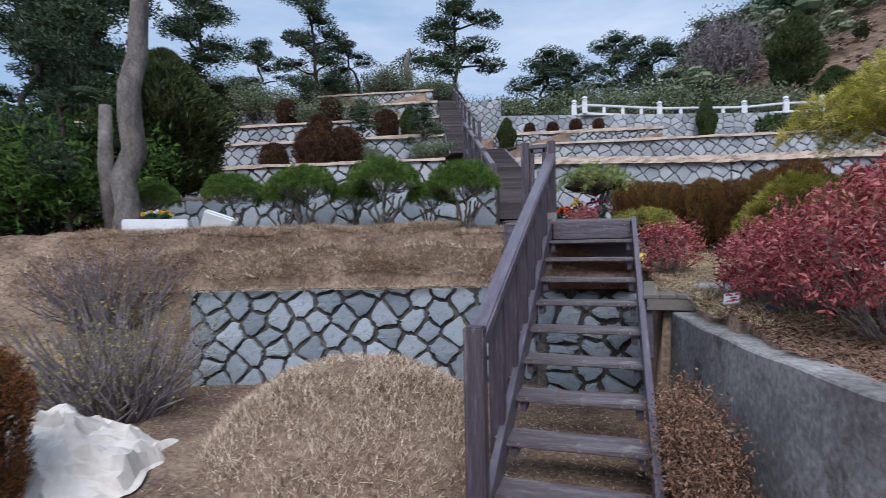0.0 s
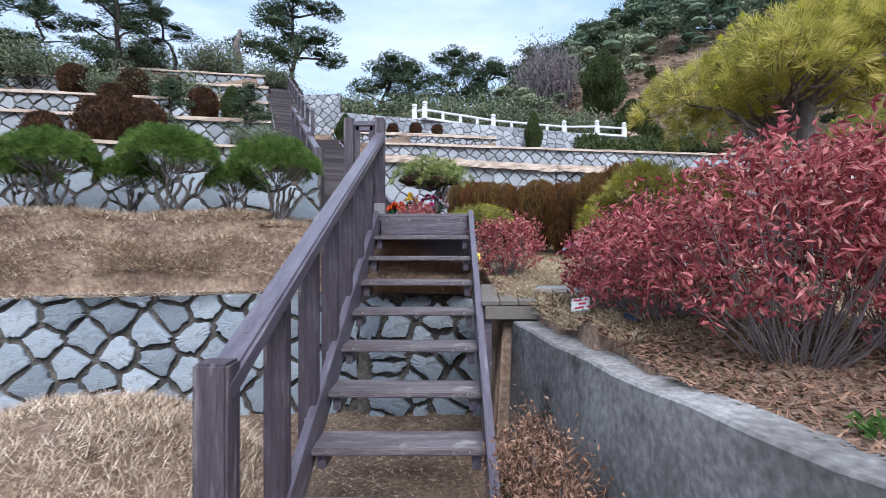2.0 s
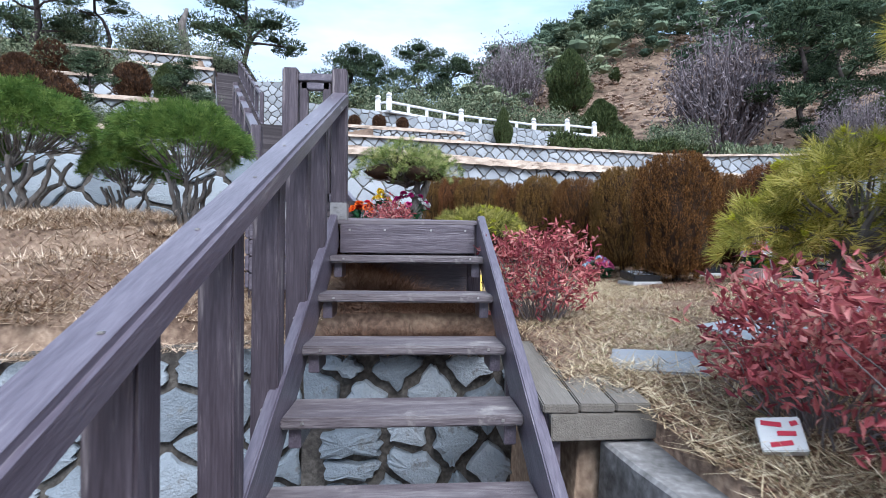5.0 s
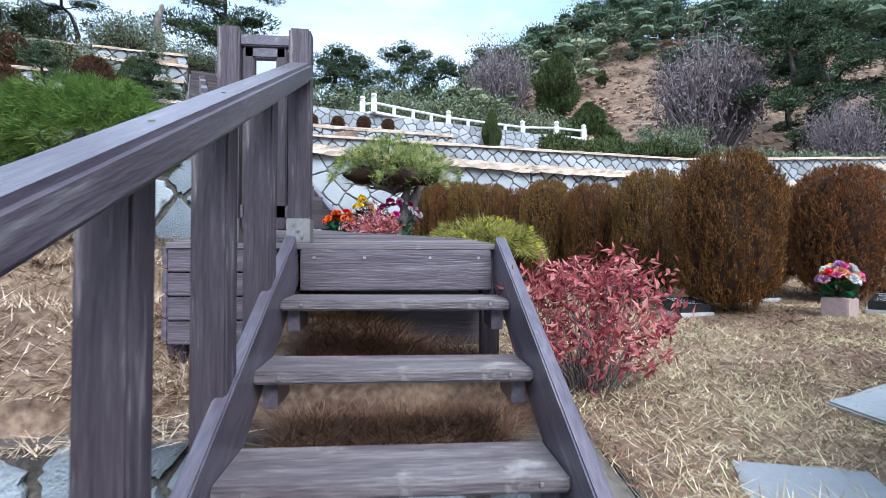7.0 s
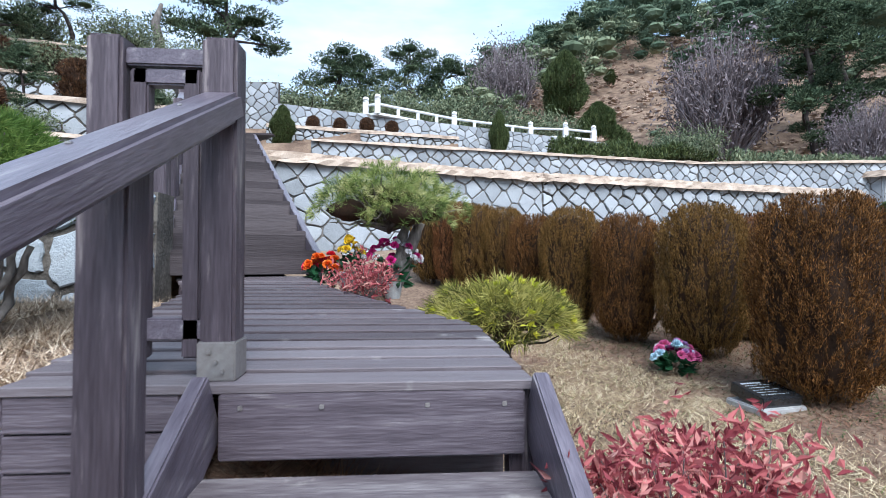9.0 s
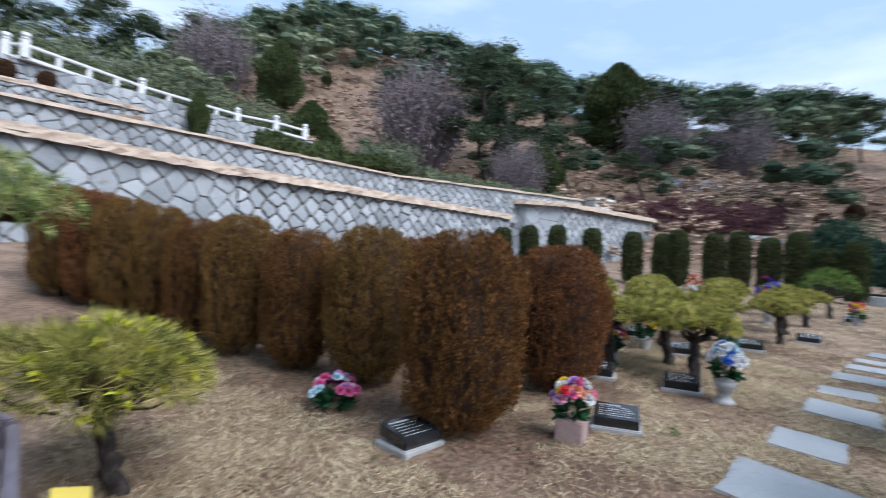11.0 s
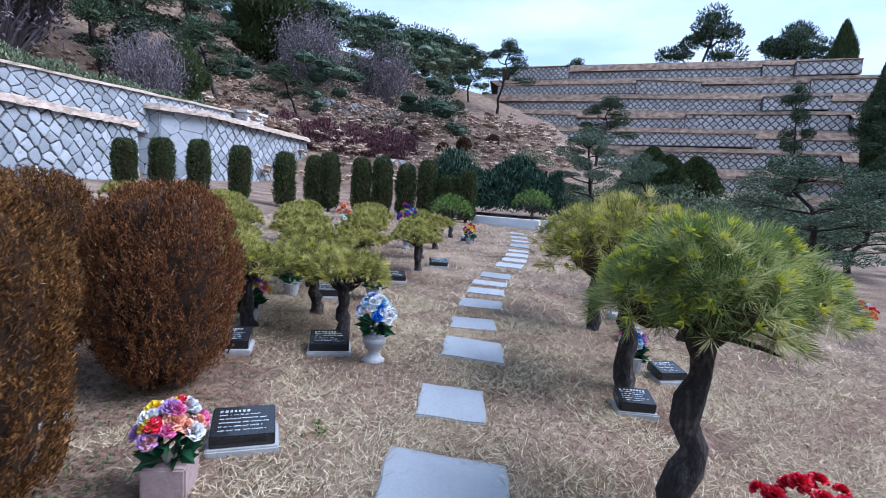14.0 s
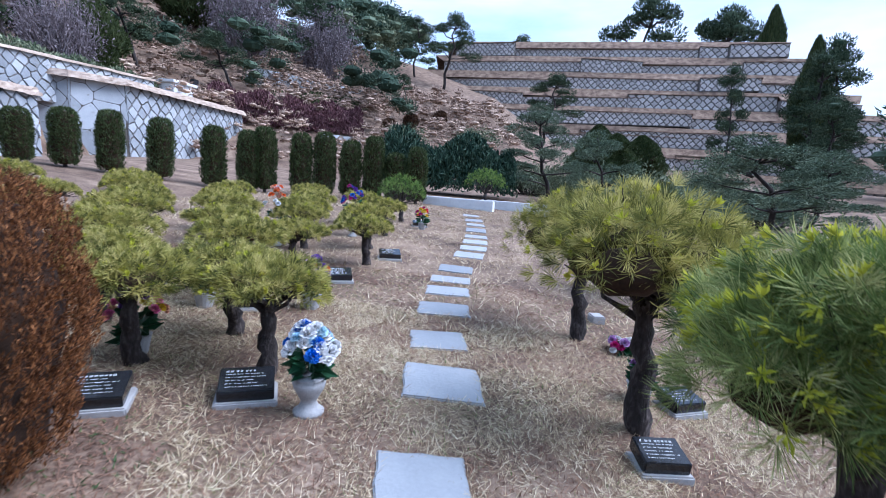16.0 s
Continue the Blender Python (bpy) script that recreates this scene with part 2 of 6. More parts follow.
WEED = leafy("low_dark_weeds", [(0.018, 0.036, 0.014), (0.045, 0.075, 0.026), (0.10, 0.13, 0.05)])
PINE_CROWN = leafy("dark_pine_crown", [(0.014, 0.026, 0.014), (0.045, 0.070, 0.040), (0.115, 0.15, 0.085)], rough=0.85, scale=0.5)
PINE_GREY = leafy("grey_green_pine_crown", [(0.035, 0.055, 0.038), (0.105, 0.145, 0.095), (0.22, 0.27, 0.18)], rough=0.85, scale=0.5)
FAR_PINE = leafy("far_pine_clumps", [(0.020, 0.036, 0.024), (0.060, 0.092, 0.060), (0.135, 0.175, 0.115)], rough=0.85, scale=0.1)
FAR_WOOD = leafy("far_mixed_woods", [(0.045, 0.068, 0.042), (0.135, 0.165, 0.10), (0.27, 0.29, 0.185)], rough=0.9, scale=0.05)
FAR_SCRUB = leafy("russet_scrub", [(0.13, 0.088, 0.068), (0.34, 0.245, 0.19), (0.60, 0.46, 0.35)], rough=0.9, scale=0.08)
MAROON = leafy("maroon_twig_hedge", [(0.06, 0.025, 0.030), (0.125, 0.058, 0.064), (0.20, 0.11, 0.112)], rough=0.9, scale=0.3)
CLOTH = material("creased_sheet", [(0.52, 0.46, 0.40), (0.72, 0.67, 0.61)], scale=3, fine=20, rough=0.7, bump=0.3)


def plain(name, c, rough=0.5):
    return material(name, [tuple(v * 0.7 for v in c), c], scale=30, fine=90, rough=rough, bump=0.05, source="island")


PETAL = {"white": plain("white_petals", (0.80, 0.80, 0.80)), "pink": plain("pink_petals", (0.75, 0.16, 0.36)), "magenta": plain("magenta_petals", (0.55, 0.015, 0.19)),
         "red": plain("red_petals", (0.80, 0.025, 0.065)), "yellow": plain("yellow_petals", (0.85, 0.58, 0.03)), "orange": plain("orange_petals", (0.85, 0.17, 0.02)),
         "blue": plain("blue_petals", (0.03, 0.17, 0.62)), "purple": plain("purple_petals", (0.16, 0.05, 0.42)), "peach": plain("peach_petals", (0.85, 0.40, 0.27)),
         "lilac": plain("lilac_petals", (0.50, 0.28, 0.55)), "sky": plain("pale_blue_petals", (0.55, 0.75, 0.85))}
CLOTH_LEAF = plain("artificial_leaves", (0.02, 0.085, 0.035))
YELLOW_TAG = plain("yellow_card", (0.75, 0.60, 0.12))
PAPER = plain("white_paper", (0.72, 0.72, 0.70))
RED_INK = plain("red_print", (0.55, 0.03, 0.06))
BLUE_BAG = plain("dark_blue_scrap", (0.02, 0.035, 0.075))


# ---- mesh helpers ----
rng = np.random.default_rng(7)


def to_mesh(name, V, F, mat, smooth=False):
    me = bpy.data.meshes.new(name)
    me.from_pydata(V.tolist() if isinstance(V, np.ndarray) else V, [], F.tolist() if isinstance(F, np.ndarray) else F)
    me.materials.append(mat)
    if smooth:
        me.polygons.foreach_set("use_smooth", np.ones(len(me.polygons), bool))
    me.update()
    return me


def part(name, me, parent, label="", m=None):
    ob = new(name, me)
    ob.parent = parent
    if m is not None:
        ob.matrix_basis = m
    if label:
        tagged(ob, label)
    return ob


def thing(name, label, category, m=None, group="", kind="", data=None):
    ob = tagged(new(name, data), label, category, group, kind)
    if m is not None:
        ob.matrix_basis = m
    return ob


def box_data(sx, sy, sz, bev=0.006):
    """A bevelled block centred on the origin."""
    bm = bmesh.new()
    bmesh.ops.create_cube(bm, size=1)
    for v in bm.verts:
        v.co = Vector((v.co.x * sx, v.co.y * sy, v.co.z * sz))
    if bev:
        bmesh.ops.bevel(bm, geom=bm.edges[:], offset=min(bev, min(sx, sy, sz) * 0.3), segments=2, affect="EDGES")
    return bm


def from_bm(name, bm, mat, smooth=False):
    me = bpy.data.meshes.new(name)
    bm.to_mesh(me)
    bm.free()
    me.materials.append(mat)
    if smooth:
        me.polygons.foreach_set("use_smooth", np.ones(len(me.polygons), bool))
    return me


def block(name, sx, sy, sz, mat, bev=0.006):
    return from_bm(name, box_data(sx, sy, sz, bev), mat)


def beam(name, a, b, w, h, mat, bev=0.006):
    """A beam from a to b, w wide and h deep, its length on the local y axis: mesh and pose."""
    a, b = Vector(a), Vector(b)
    d = b - a
    me = block(name, w, d.length, h, mat, bev)
    y = d.normalized()
    x = y.cross(Vector((0, 0, 1)))
    x = x.normalized() if x.length > 1e-4 else Vector((1, 0, 0))
    z = x.cross(y)
    return me, Matrix.Translation((a + b) / 2) @ Matrix((x, y, z)).transposed().to_4x4()


def unit(a):
    return a / np.maximum(np.linalg.norm(a, axis=1, keepdims=True), 1e-9)


def blades(P, D, L, W, flat=None):
    """Thin pointed triangles from P along D."""
    n = len(P)
    D = unit(D)
    S = unit(np.cross(D, unit(rng.normal(size=(n, 3)))))
    L, W = np.broadcast_to(L, n)[:, None], np.broadcast_to(W, n)[:, None]
    V = np.stack([P - S * W / 2, P + S * W / 2, P + D * L], 1).reshape(-1, 3)
    return V, np.arange(3 * n).reshape(n, 3)


def leaves(P, D, L, W, fold=0.12):
    """Pointed leaves of four corners, slightly folded."""
    n = len(P)
    D = unit(D)
    S = unit(np.cross(D, unit(rng.normal(size=(n, 3)))))
    N = np.cross(S, D)
    L, W = np.broadcast_to(L, n)[:, None], np.broadcast_to(W, n)[:, None]
    V = np.stack([P, P + D * L * 0.45 + S * W / 2 + N * L * fold, P + D * L, P + D * L * 0.45 - S * W / 2 + N * L * fold], 1).reshape(-1, 3)
    return V, np.arange(4 * n).reshape(n, 4)


def join(*vf):
    V, F, k = [], [], 0
    for v, f in vf:
        V += v.tolist() if isinstance(v, np.ndarray) else list(v)
        F += [[i + k for i in q] for q in (f.tolist() if isinstance(f, np.ndarray) else f)]
        k += len(v)
    return V, F


def tube(pts, radii, n=7):
    pts = [Vector(p) for p in pts]
    V, F = [], []
    for i, p in enumerate(pts):
        d = (pts[min(i + 1, len(pts) - 1)] - pts[max(i - 1, 0)]).normalized()
        x = d.cross(Vector((0.31, 0.85, 0.43))).normalized()
        y = d.cross(x)
        for j in range(n):
            a = 2 * math.pi * j / n
            r = radii[i] * (1 + 0.12 * math.sin(3 * a + i * 1.7))
            V.append(tuple(p + (x * math.cos(a) + y * math.sin(a)) * r))
    for i in range(len(pts) - 1):
        for j in range(n):
            F.append([i * n + j, i * n + (j + 1) % n, (i + 1) * n + (j + 1) % n, (i + 1) * n + j])
    F.append(list(range(n))[::-1])
    F.append([(len(pts) - 1) * n + j for j in range(n)])
    return V, F


def wander(a, b, steps, amount, seed):
    r = random.Random(seed)
    a, b = Vector(a), Vector(b)
    out = []
    for i in range(steps + 1):
        f = i / steps
        w = amount * math.sin(math.pi * f) if i not in (0,) else 0
        out.append(a.lerp(b, f) + Vector((r.uniform(-w, w), r.uniform(-w, w), r.uniform(-w, w) * 0.4)))
    return out


# ---- the lie of the land ----
def pick(x, xs, ys):
    return np.interp(x, xs, ys)


CW_Y = [-9.5, -8.0, -7.0, -6.0, -5.2, -4.2, -3.4, -2.4, -1.63]
CW_X = [5.4, 3.9, 3.1, 2.45, 2.05, 1.66, 1.46, 1.3, 1.22]
LEFT_Y = [0.9, 2.4, 2.55, 10.25, 10.5, 12.8, 13.1, 16.4, 16.7, 19.9, 20.2, 25, 25.3, 32, 32.3, 45, 70, 130, 600]
LEFT_Z = [0.02, 0.05, 0.82, 1.8, 2.7, 3.1, 4.12, 4.7, 5.85, 6.4, 7.6, 8.9, 9.9, 11, 11.8, 13.5, 16.5, 20, 20]
AZ = [-180, -120, -70, -40, -25, 5, 11, 20, 27, 37, 50, 57, 71, 85, 96, 110, 130, 180]
SL = [0, 0.02, 0.15, 0.22, 0.32, 0.36, 0.50, 0.60, 0.62, 0.57, 0.45, 0.43, 0.33, 0.26, 0.06, 0.03, 0.0, 0]


LOW_X, LOW_Y = [-2.75, 4.5, 17.5, 30], [9.75, 12.5, 15.95, 19.4]
HIGH_X, HIGH_Y = [-3.0, 14.5, 30], [18.3, 21.5, 22.0]
FLIGHT_Y, FLIGHT_X, FLIGHT_Z = [2.75, 8.8, 10.1, 26.9], [-0.75, -3.05, -3.95, -10.4], [0.2, 2.65, 2.72, 10.1]


def wall0_y(x):
    return np.where(x < -0.2, -0.5 + 0.3 * (x + 1.17), -0.3)


def stair_x(y):
    return -0.35 - 0.39 * (y - 2.8)


def lawn(x, y):
    z = -0.50 + 0.020 * (np.minimum(x, 40) - 4) + np.where(y < 0, 0.10 * np.maximum(y, -4), 0.028 * np.minimum(y, 12))
    z = z + 0.06 * np.clip(y - 2, 0, 5) * np.clip((3.8 - x) / 2, 0, 1)
    return z - 0.07 * np.clip((3.4 - x) / 1.2, 0, 1) * (y > -2.5)


def height(x, y):
    x, y = np.asarray(x, float), np.asarray(y, float)
    r, az = np.hypot(x, y), np.degrees(np.arctan2(x, y))
    ripple = (0.02 * np.sin(x * 3.1 + 1.3 * np.sin(y * 2.3)) + 0.015 * np.sin(y * 4.7 + x)) * np.where((x > 1.2) & (y > -1.5), 0.3, 1)
    # right of the upper flight
    w1 = y - pick(x, LOW_X, LOW_Y)
    w2 = y - pick(x, HIGH_X, HIGH_Y)
    w3 = y - (28.6 + 0.36 * x)
    right = lawn(x, y) + 0.5 * np.clip((w1 + 7) / 5, 0, 1)
    right = np.where((w1 > 1.15) & (x < 18.3), 2.45 + 0.045 * np.clip(w1, 0, 12), right)
    right = np.where((w2 > 1.2) & (x < 30), 4.7 + 0.13 * np.clip(w2, 0, 10), right)
    right = np.where((y > 25.45 + 0.2 * (x + 1.5)) & (x < 3.6), 6.8, right)
    right = np.where((w3 > 1.3) & (x < 17), 8.4 + 0.02 * np.clip(w3, 0, 20), right)
    cap = (x > 23.6) & (x < 37.6) & (y > pick(x, [23.6, 25.8, 37.4], [22.2, 21.0, 21.8]))
    right = np.where(cap, 4.2 + 0.9 * np.clip((y - 23) / 1.0, 0, 1), right)
    # left terraces
    d = y - wall0_y(x)
    db = d + 0.05 * np.sin(x * 2.1) + 0.03 * np.sin(x * 5.3 + 1)
    bank = pick(db, [0.10, 0.15, 0.58, 0.68, 0.80, 0.92, 1.35], [-0.82, -0.66, -0.28, -0.40, -0.38, -0.05, 0.02]) + 0.035 * np.sin(x * 6.1 + 2 * np.sin(x * 1.7)) * np.sin(d * 13) * (d > 0.2)
    left = np.where(y < 0.9 + 0.12 * x, np.minimum(bank, 0.05), pick(y - pick(y, [3, 8], [0.05, 0.2]) * (x + 4), LEFT_Y, LEFT_Z))
    edge = np.where(y < 2.8, 0.35, stair_x(y))
    mix = np.clip((x - edge) / 0.6 + 0.5, 0, 1)
    z = left * (1 - mix) + right * mix
    # the far slopes
    far = pick(az, AZ, SL) * np.clip(r - 36, 0, 66) - 0.6 + 0.06 * np.clip(r - 26, 0, 30)
    far = far + (1.2 * np.sin(x * 0.13) * np.cos(y * 0.11)) * np.clip((r - 50) / 50, 0, 1)
    z = np.where((r > 30) & ~((w3 > 0.1) & (x < 17) & (y < 42) & (x > stair_x(y))), np.maximum(z, far), z)
    # cuttings for the upper flight and the landing
    run = (np.abs(x - pick(y, FLIGHT_Y, FLIGHT_X)) < 1.0) & (y > 2.3) & (y < 26.9)
    z = np.where(run, np.minimum(z, pick(y, FLIGHT_Y, FLIGHT_Z) - 0.2), z)
    z = np.where((x > -1.5) & (x < 1.0) & (y > 0.0) & (y < 2.95), np.minimum(z, -0.14 + 0.07 * y), z)
    # lower yard
    xc = pick(y, CW_Y, CW_X)
    lower = (y < wall0_y(x) + 0.16) & (x < np.where(y > -1.63, 1.12, xc + 0.13))
    slope = np.where(x < -4.45, 1.25 * np.clip((d + 1.4) / 1.6, 0, 1), 0)
    z = np.where(lower, -2.02 + slope, z)
    return z + ripple * np.clip(1 - r / 60, 0.2, 1)


def ground_z(x, y):
    return float(height(x, y))


def axis(near0, near1, step, far0, far1):
    a = list(np.arange(near0, near1, step))
    g, v = step, near1
    while v < far1:
        a.append(v)
        g *= 1.06
        v += g
    a.append(far1)
    g, v = step, near0
    lo = []
    while v > far0:
        g *= 1.06
        v -= g
        lo.append(max(v, far0))
    return np.array(lo[::-1] + a)


gx, gy = axis(-7.5, 9.0, 0.085, -600, 600), axis(-7.5, 5.0, 0.085, -600, 600)
GX, GY = np.meshgrid(gx, gy)
GZ = height(GX, GY)
nx, ny = len(gx), len(gy)
idx = np.arange(nx * ny).reshape(ny, nx)
gf = np.stack([idx[:-1, :-1], idx[:-1, 1:], idx[1:, 1:], idx[1:, :-1]], -1).reshape(-1, 4)
ground = thing("ground", "dry winter turf and bare earth on terraced hillside", "ground", kind="structure",
               data=to_mesh("ground", np.stack([GX, GY, GZ], -1).reshape(-1, 3), gf, GROUND, True))


# ---- stone walls ----
def clip_cell(poly, px, py, qx, qy):
    mx, my, dx, dy = (px + qx) / 2, (py + qy) / 2, qx - px, qy - py
    out = []
    for i in range(len(poly)):
        a, b = poly[i - 1], poly[i]
        fa, fb = (a[0] - mx) * dx + (a[1] - my) * dy, (b[0] - mx) * dx + (b[1] - my) * dy
        if (fa <= 0) != (fb <= 0):
            t = fa / (fa - fb)
            out.append((a[0] + (b[0] - a[0]) * t, a[1] + (b[1] - a[1]) * t))
        if fb <= 0:
            out.append(b)
    return out


def cells(w, h, size, jitter, seed, style="rubble"):
    """Cells of a wall face w by h: rubble lies on a slanting lattice, courses in rows."""
    r = random.Random(seed)
    pts = []
    dv = size * (0.5 if style == "rubble" else 0.62)
    rows, cols = int(h / dv) + 3, int(w / size) + 3
    for j in range(-1, rows):
        for i in range(-1, cols):
            u = (i + (0.5 if j % 2 else 0)) * size + r.uniform(-1, 1) * jitter * size
            v = (j + 0.5) * dv + r.uniform(-1, 1) * jitter * dv * (0.9 if style == "rubble" else 0.3)
            pts.append((u, v))
    grid = {}
    for p in pts:
        grid.setdefault((int(p[0] // size), int(p[1] // size)), []).append(p)
    out = []
    for p in pts:
        if not (-0.2 * size < p[0] < w + 0.2 * size and -0.2 * size < p[1] < h + 0.2 * size):
            continue
        poly = [(0, 0), (w, 0), (w, h), (0, h)]
        ci, cj = int(p[0] // size), int(p[1] // size)
        for a in range(-2, 3):
            for b in range(-2, 3):
                for q in grid.get((ci + a, cj + b), ()):
                    if q != p and abs(q[0] - p[0]) < 2.2 * size:
                        poly = clip_cell(poly, *p, *q)
                        if len(poly) < 3:
                            break
                if len(poly) < 3:
                    break
            if len(poly) < 3:
                break
        if len(poly) >= 3:
            area = abs(sum(poly[i - 1][0] * poly[i][1] - poly[i][0] * poly[i - 1][1] for i in range(len(poly)))) / 2
            if area > size * size * 0.08:
                out.append((p, poly))
    return out


def stone_shape(poly, gap, depth, r):
    """A stone: its outline shrunk by the joint and roughly dressed, a chipped shoulder and an uneven face. In wall-face axes u, v and outward w."""
    cx, cy = sum(p[0] for p in poly) / len(poly), sum(p[1] for p in poly) / len(poly)
    fine = []
    for i in range(len(poly)):
        a, b = poly[i - 1], poly[i]
        if math.hypot(a[0] - b[0], a[1] - b[1]) < gap * 1.5:
            fine.append(((a[0] + b[0]) / 2, (a[1] + b[1]) / 2))
        else:
            fine += [(a[0] + (b[0] - a[0]) * f, a[1] + (b[1] - a[1]) * f) for f in (0.1, 0.36, 0.64, 0.9)]
    rings, V, F = ((1.0, -0.03, 0), (1.0, 0.5, 0.12), (0.95, 0.88, 0.09), (0.6, 1.0, 0.05)), [], []
    tu, tv = r.uniform(-0.35, 0.35), r.uniform(-0.35, 0.35)
    base = []
    for u, v in fine:
        d = math.hypot(u - cx, v - cy)
        k = max(0.3, 1 - gap * r.uniform(0.55, 1.75) / max(d, 1e-3))
        base.append(((u - cx) * k, (v - cy) * k))
    n = len(base)
    for s, w, j in rings:
        for u, v in base:
            V.append((cx + u * s, cy + v * s, (w + r.uniform(-j, j) + (tu * u + tv * v) * s * 2.0) * depth if j else w))
    V.append((cx, cy, depth * r.uniform(0.97, 1.08)))
    for k in range(3):
        for i in range(n):
            F.append([k * n + i, k * n + (i + 1) % n, (k + 1) * n + (i + 1) % n, (k + 1) * n + i])
    for i in range(n):
        F.append([3 * n + i, 3 * n + (i + 1) % n, 4 * n])
    return V, F


def stone_wall(name, a, b, z0, z1, size, label, seed, near=False, thick=0.3, gap=0.02, depth=0.05, jitter=0.22, style="rubble", mat=None, joint=None, lean=0.06, category="wall", rise=0.0):
    """A retaining wall from plan point a to b, its face to the right-hand side of a to b."""
    a, b = Vector((*a, 0)), Vector((*b, 0))
    w = (b - a).length
    U = (b - a).normalized()
    N = Vector((U.y, -U.x, 0))
    h = z1 - z0
    r = random.Random(seed)
    top = thing(name, label, category, kind="structure")

    def world(u, v, o):
        p = a + U * u + N * (o - v * lean)
        return (p.x, p.y, z0 + v + rise * u / w)

    V = [world(0, 0, 0), world(w, 0, 0), world(w, h, 0), world(0, h, 0), world(0, 0, -thick), world(w, 0, -thick), world(w, h, -thick), world(0, h, -thick)]
    part("backing", to_mesh("backing", V, [[0, 1, 2, 3], [3, 2, 6, 7], [5, 4, 7, 6], [4, 0, 3, 7], [1, 5, 6, 2], [4, 5, 1, 0]], joint or MORTAR), top)
    allV, allF = [], []
    for p, poly in cells(w, h, size, jitter, seed, style):
        sv, sf = stone_shape(poly, gap, depth * r.uniform(0.7, 1.3), r)
        sv = [world(*q) for q in sv]
        if near:
            c = Vector(world(*p, 0))
            me = to_mesh("stone", [tuple(Vector(q) - c) for q in sv], sf, mat or STONE)
            part("stone", me, top, m=Matrix.Translation(c))
        else:
            k = len(allV)
            allV += sv
            allF += [[i + k for i in f] for f in sf]
    if allV:
        tagged(part("stones", to_mesh("stones", allV, allF, mat or STONE_I), top), kind="stuff")
    return top


def straw_edge(name, pts, width, label, layers=3, seed=1, mat=None):
    """A ragged thatch of dead turf along the head of a wall."""
    r = random.Random(seed)
    V, F = [], []
    for L in range(layers):
        k0 = len(V)
        for i, p in enumerate(pts):
            q = pts[min(i + 1, len(pts) - 1)]
            o = pts[max(i - 1, 0)]
            d = Vector((q[0] - o[0], q[1] - o[1], 0)).normalized()
            n = Vector((d.y, -d.x, 0))
            zz = p[2] + L * 0.07
            for s, hh in ((0.16 - 0.05 * L, -0.05), (0.12 - 0.05 * L, 0.07), (-width * 0.5, 0.1), (-width, -0.05)):
                c = Vector(p) + n * (s + r.uniform(-0.04, 0.04))
                V.append((c.x, c.y, zz + hh + r.uniform(-0.02, 0.02)))
        for i in range(len(pts) - 1):
            for j in range(3):
                F.append([k0 + i * 4 + j, k0 + (i + 1) * 4 + j, k0 + (i + 1) * 4 + j + 1, k0 + i * 4 + j + 1])
    return thing(name, label, "turf", kind="structure", data=to_mesh(name, V, F, mat or STRAW))


def line_pts(a, b, z, n, rise=0.0):
    return [(a[0] + (b[0] - a[0]) * i / n, a[1] + (b[1] - a[1]) * i / n, z + rise * i / n) for i in range(n + 1)]


# near wall below the bank
stone_wall("wall_yard_back", (-4.5, float(wall0_y(-4.5))), (-0.2, -0.21), -2.1, -0.80, 0.41, "pale granite rubble wall with dark recessed joints", 3, near=True, gap=0.023, depth=0.055, jitter=0.26)
stone_wall("wall_under_stair", (-0.2, -0.32), (1.14, -0.42), -2.1, -0.84, 0.42, "rough dark rubble under the timber stair", 5, near=True, gap=0.030, depth=0.08, jitter=0.36)
stone_wall("wall_terrace_low", (-9.5, 1.85), (-1.25, 2.27), 0.0, 0.84, 0.58, "pale slab-stone terrace wall behind clipped pines", 8, near=True, gap=0.024, depth=0.035, jitter=0.3)
stone_wall("wall_terrace_mid", (-18, 6.85), (-4.6, 9.55), 1.5, 2.75, 0.62, "granite terrace wall with black joints", 11, gap=0.04, depth=0.05)
stone_wall("wall_terrace_high", (-20, 9.2), (-5.5, 12.1), 2.6, 4.17, 0.55, "coursed pale granite terrace wall", 12, gap=0.022, depth=0.04, style="course", jitter=0.12)
stone_wall("wall_terrace_4", (-26, 11.9), (-6.9, 15.7), 4.3, 5.9, 0.6, "pale stone terrace wall", 13, gap=0.03)
stone_wall("wall_terrace_5", (-30, 14.7), (-8.1, 19.05), 6.1, 7.65, 0.65, "pale stone terrace wall high on the slope", 14, gap=0.03)
stone_wall("wall_terrace_6", (-34, 19.3), (-10.1, 24.05), 8.4, 9.95, 0.7, "pale stone terrace wall near the hilltop", 15, gap=0.03)
stone_wall("wall_right_low", (-2.75, 9.75), (4.5, 12.5), 0.1, 2.5, 0.62, "pale granite wall behind the bronzed hedges", 21, gap=0.017, depth=0.05, jitter=0.24, joint=JOINT_FAR)
stone_wall("wall_right_low_east", (4.5, 12.5), (17.5, 15.95), 0.1, 2.52, 0.56, "pale granite wall laid in slanting diamonds behind the hedges", 27, gap=0.026, depth=0.06, jitter=0.2, rise=0.12)
stone_wall("wall_right_high", (-3.0, 18.3), (14.5, 21.5), 2.7, 4.75, 0.6, "pale granite wall laid in slanting diamonds", 22, gap=0.024, depth=0.06, jitter=0.22, joint=JOINT_FAR)
stone_wall("wall_right_high_east", (14.5, 21.5), (30, 22.0), 2.7, 4.75, 0.6, "pale granite diamond wall along the upper terrace", 28, gap=0.024, depth=0.06, jitter=0.2, joint=JOINT_FAR, rise=0.5)
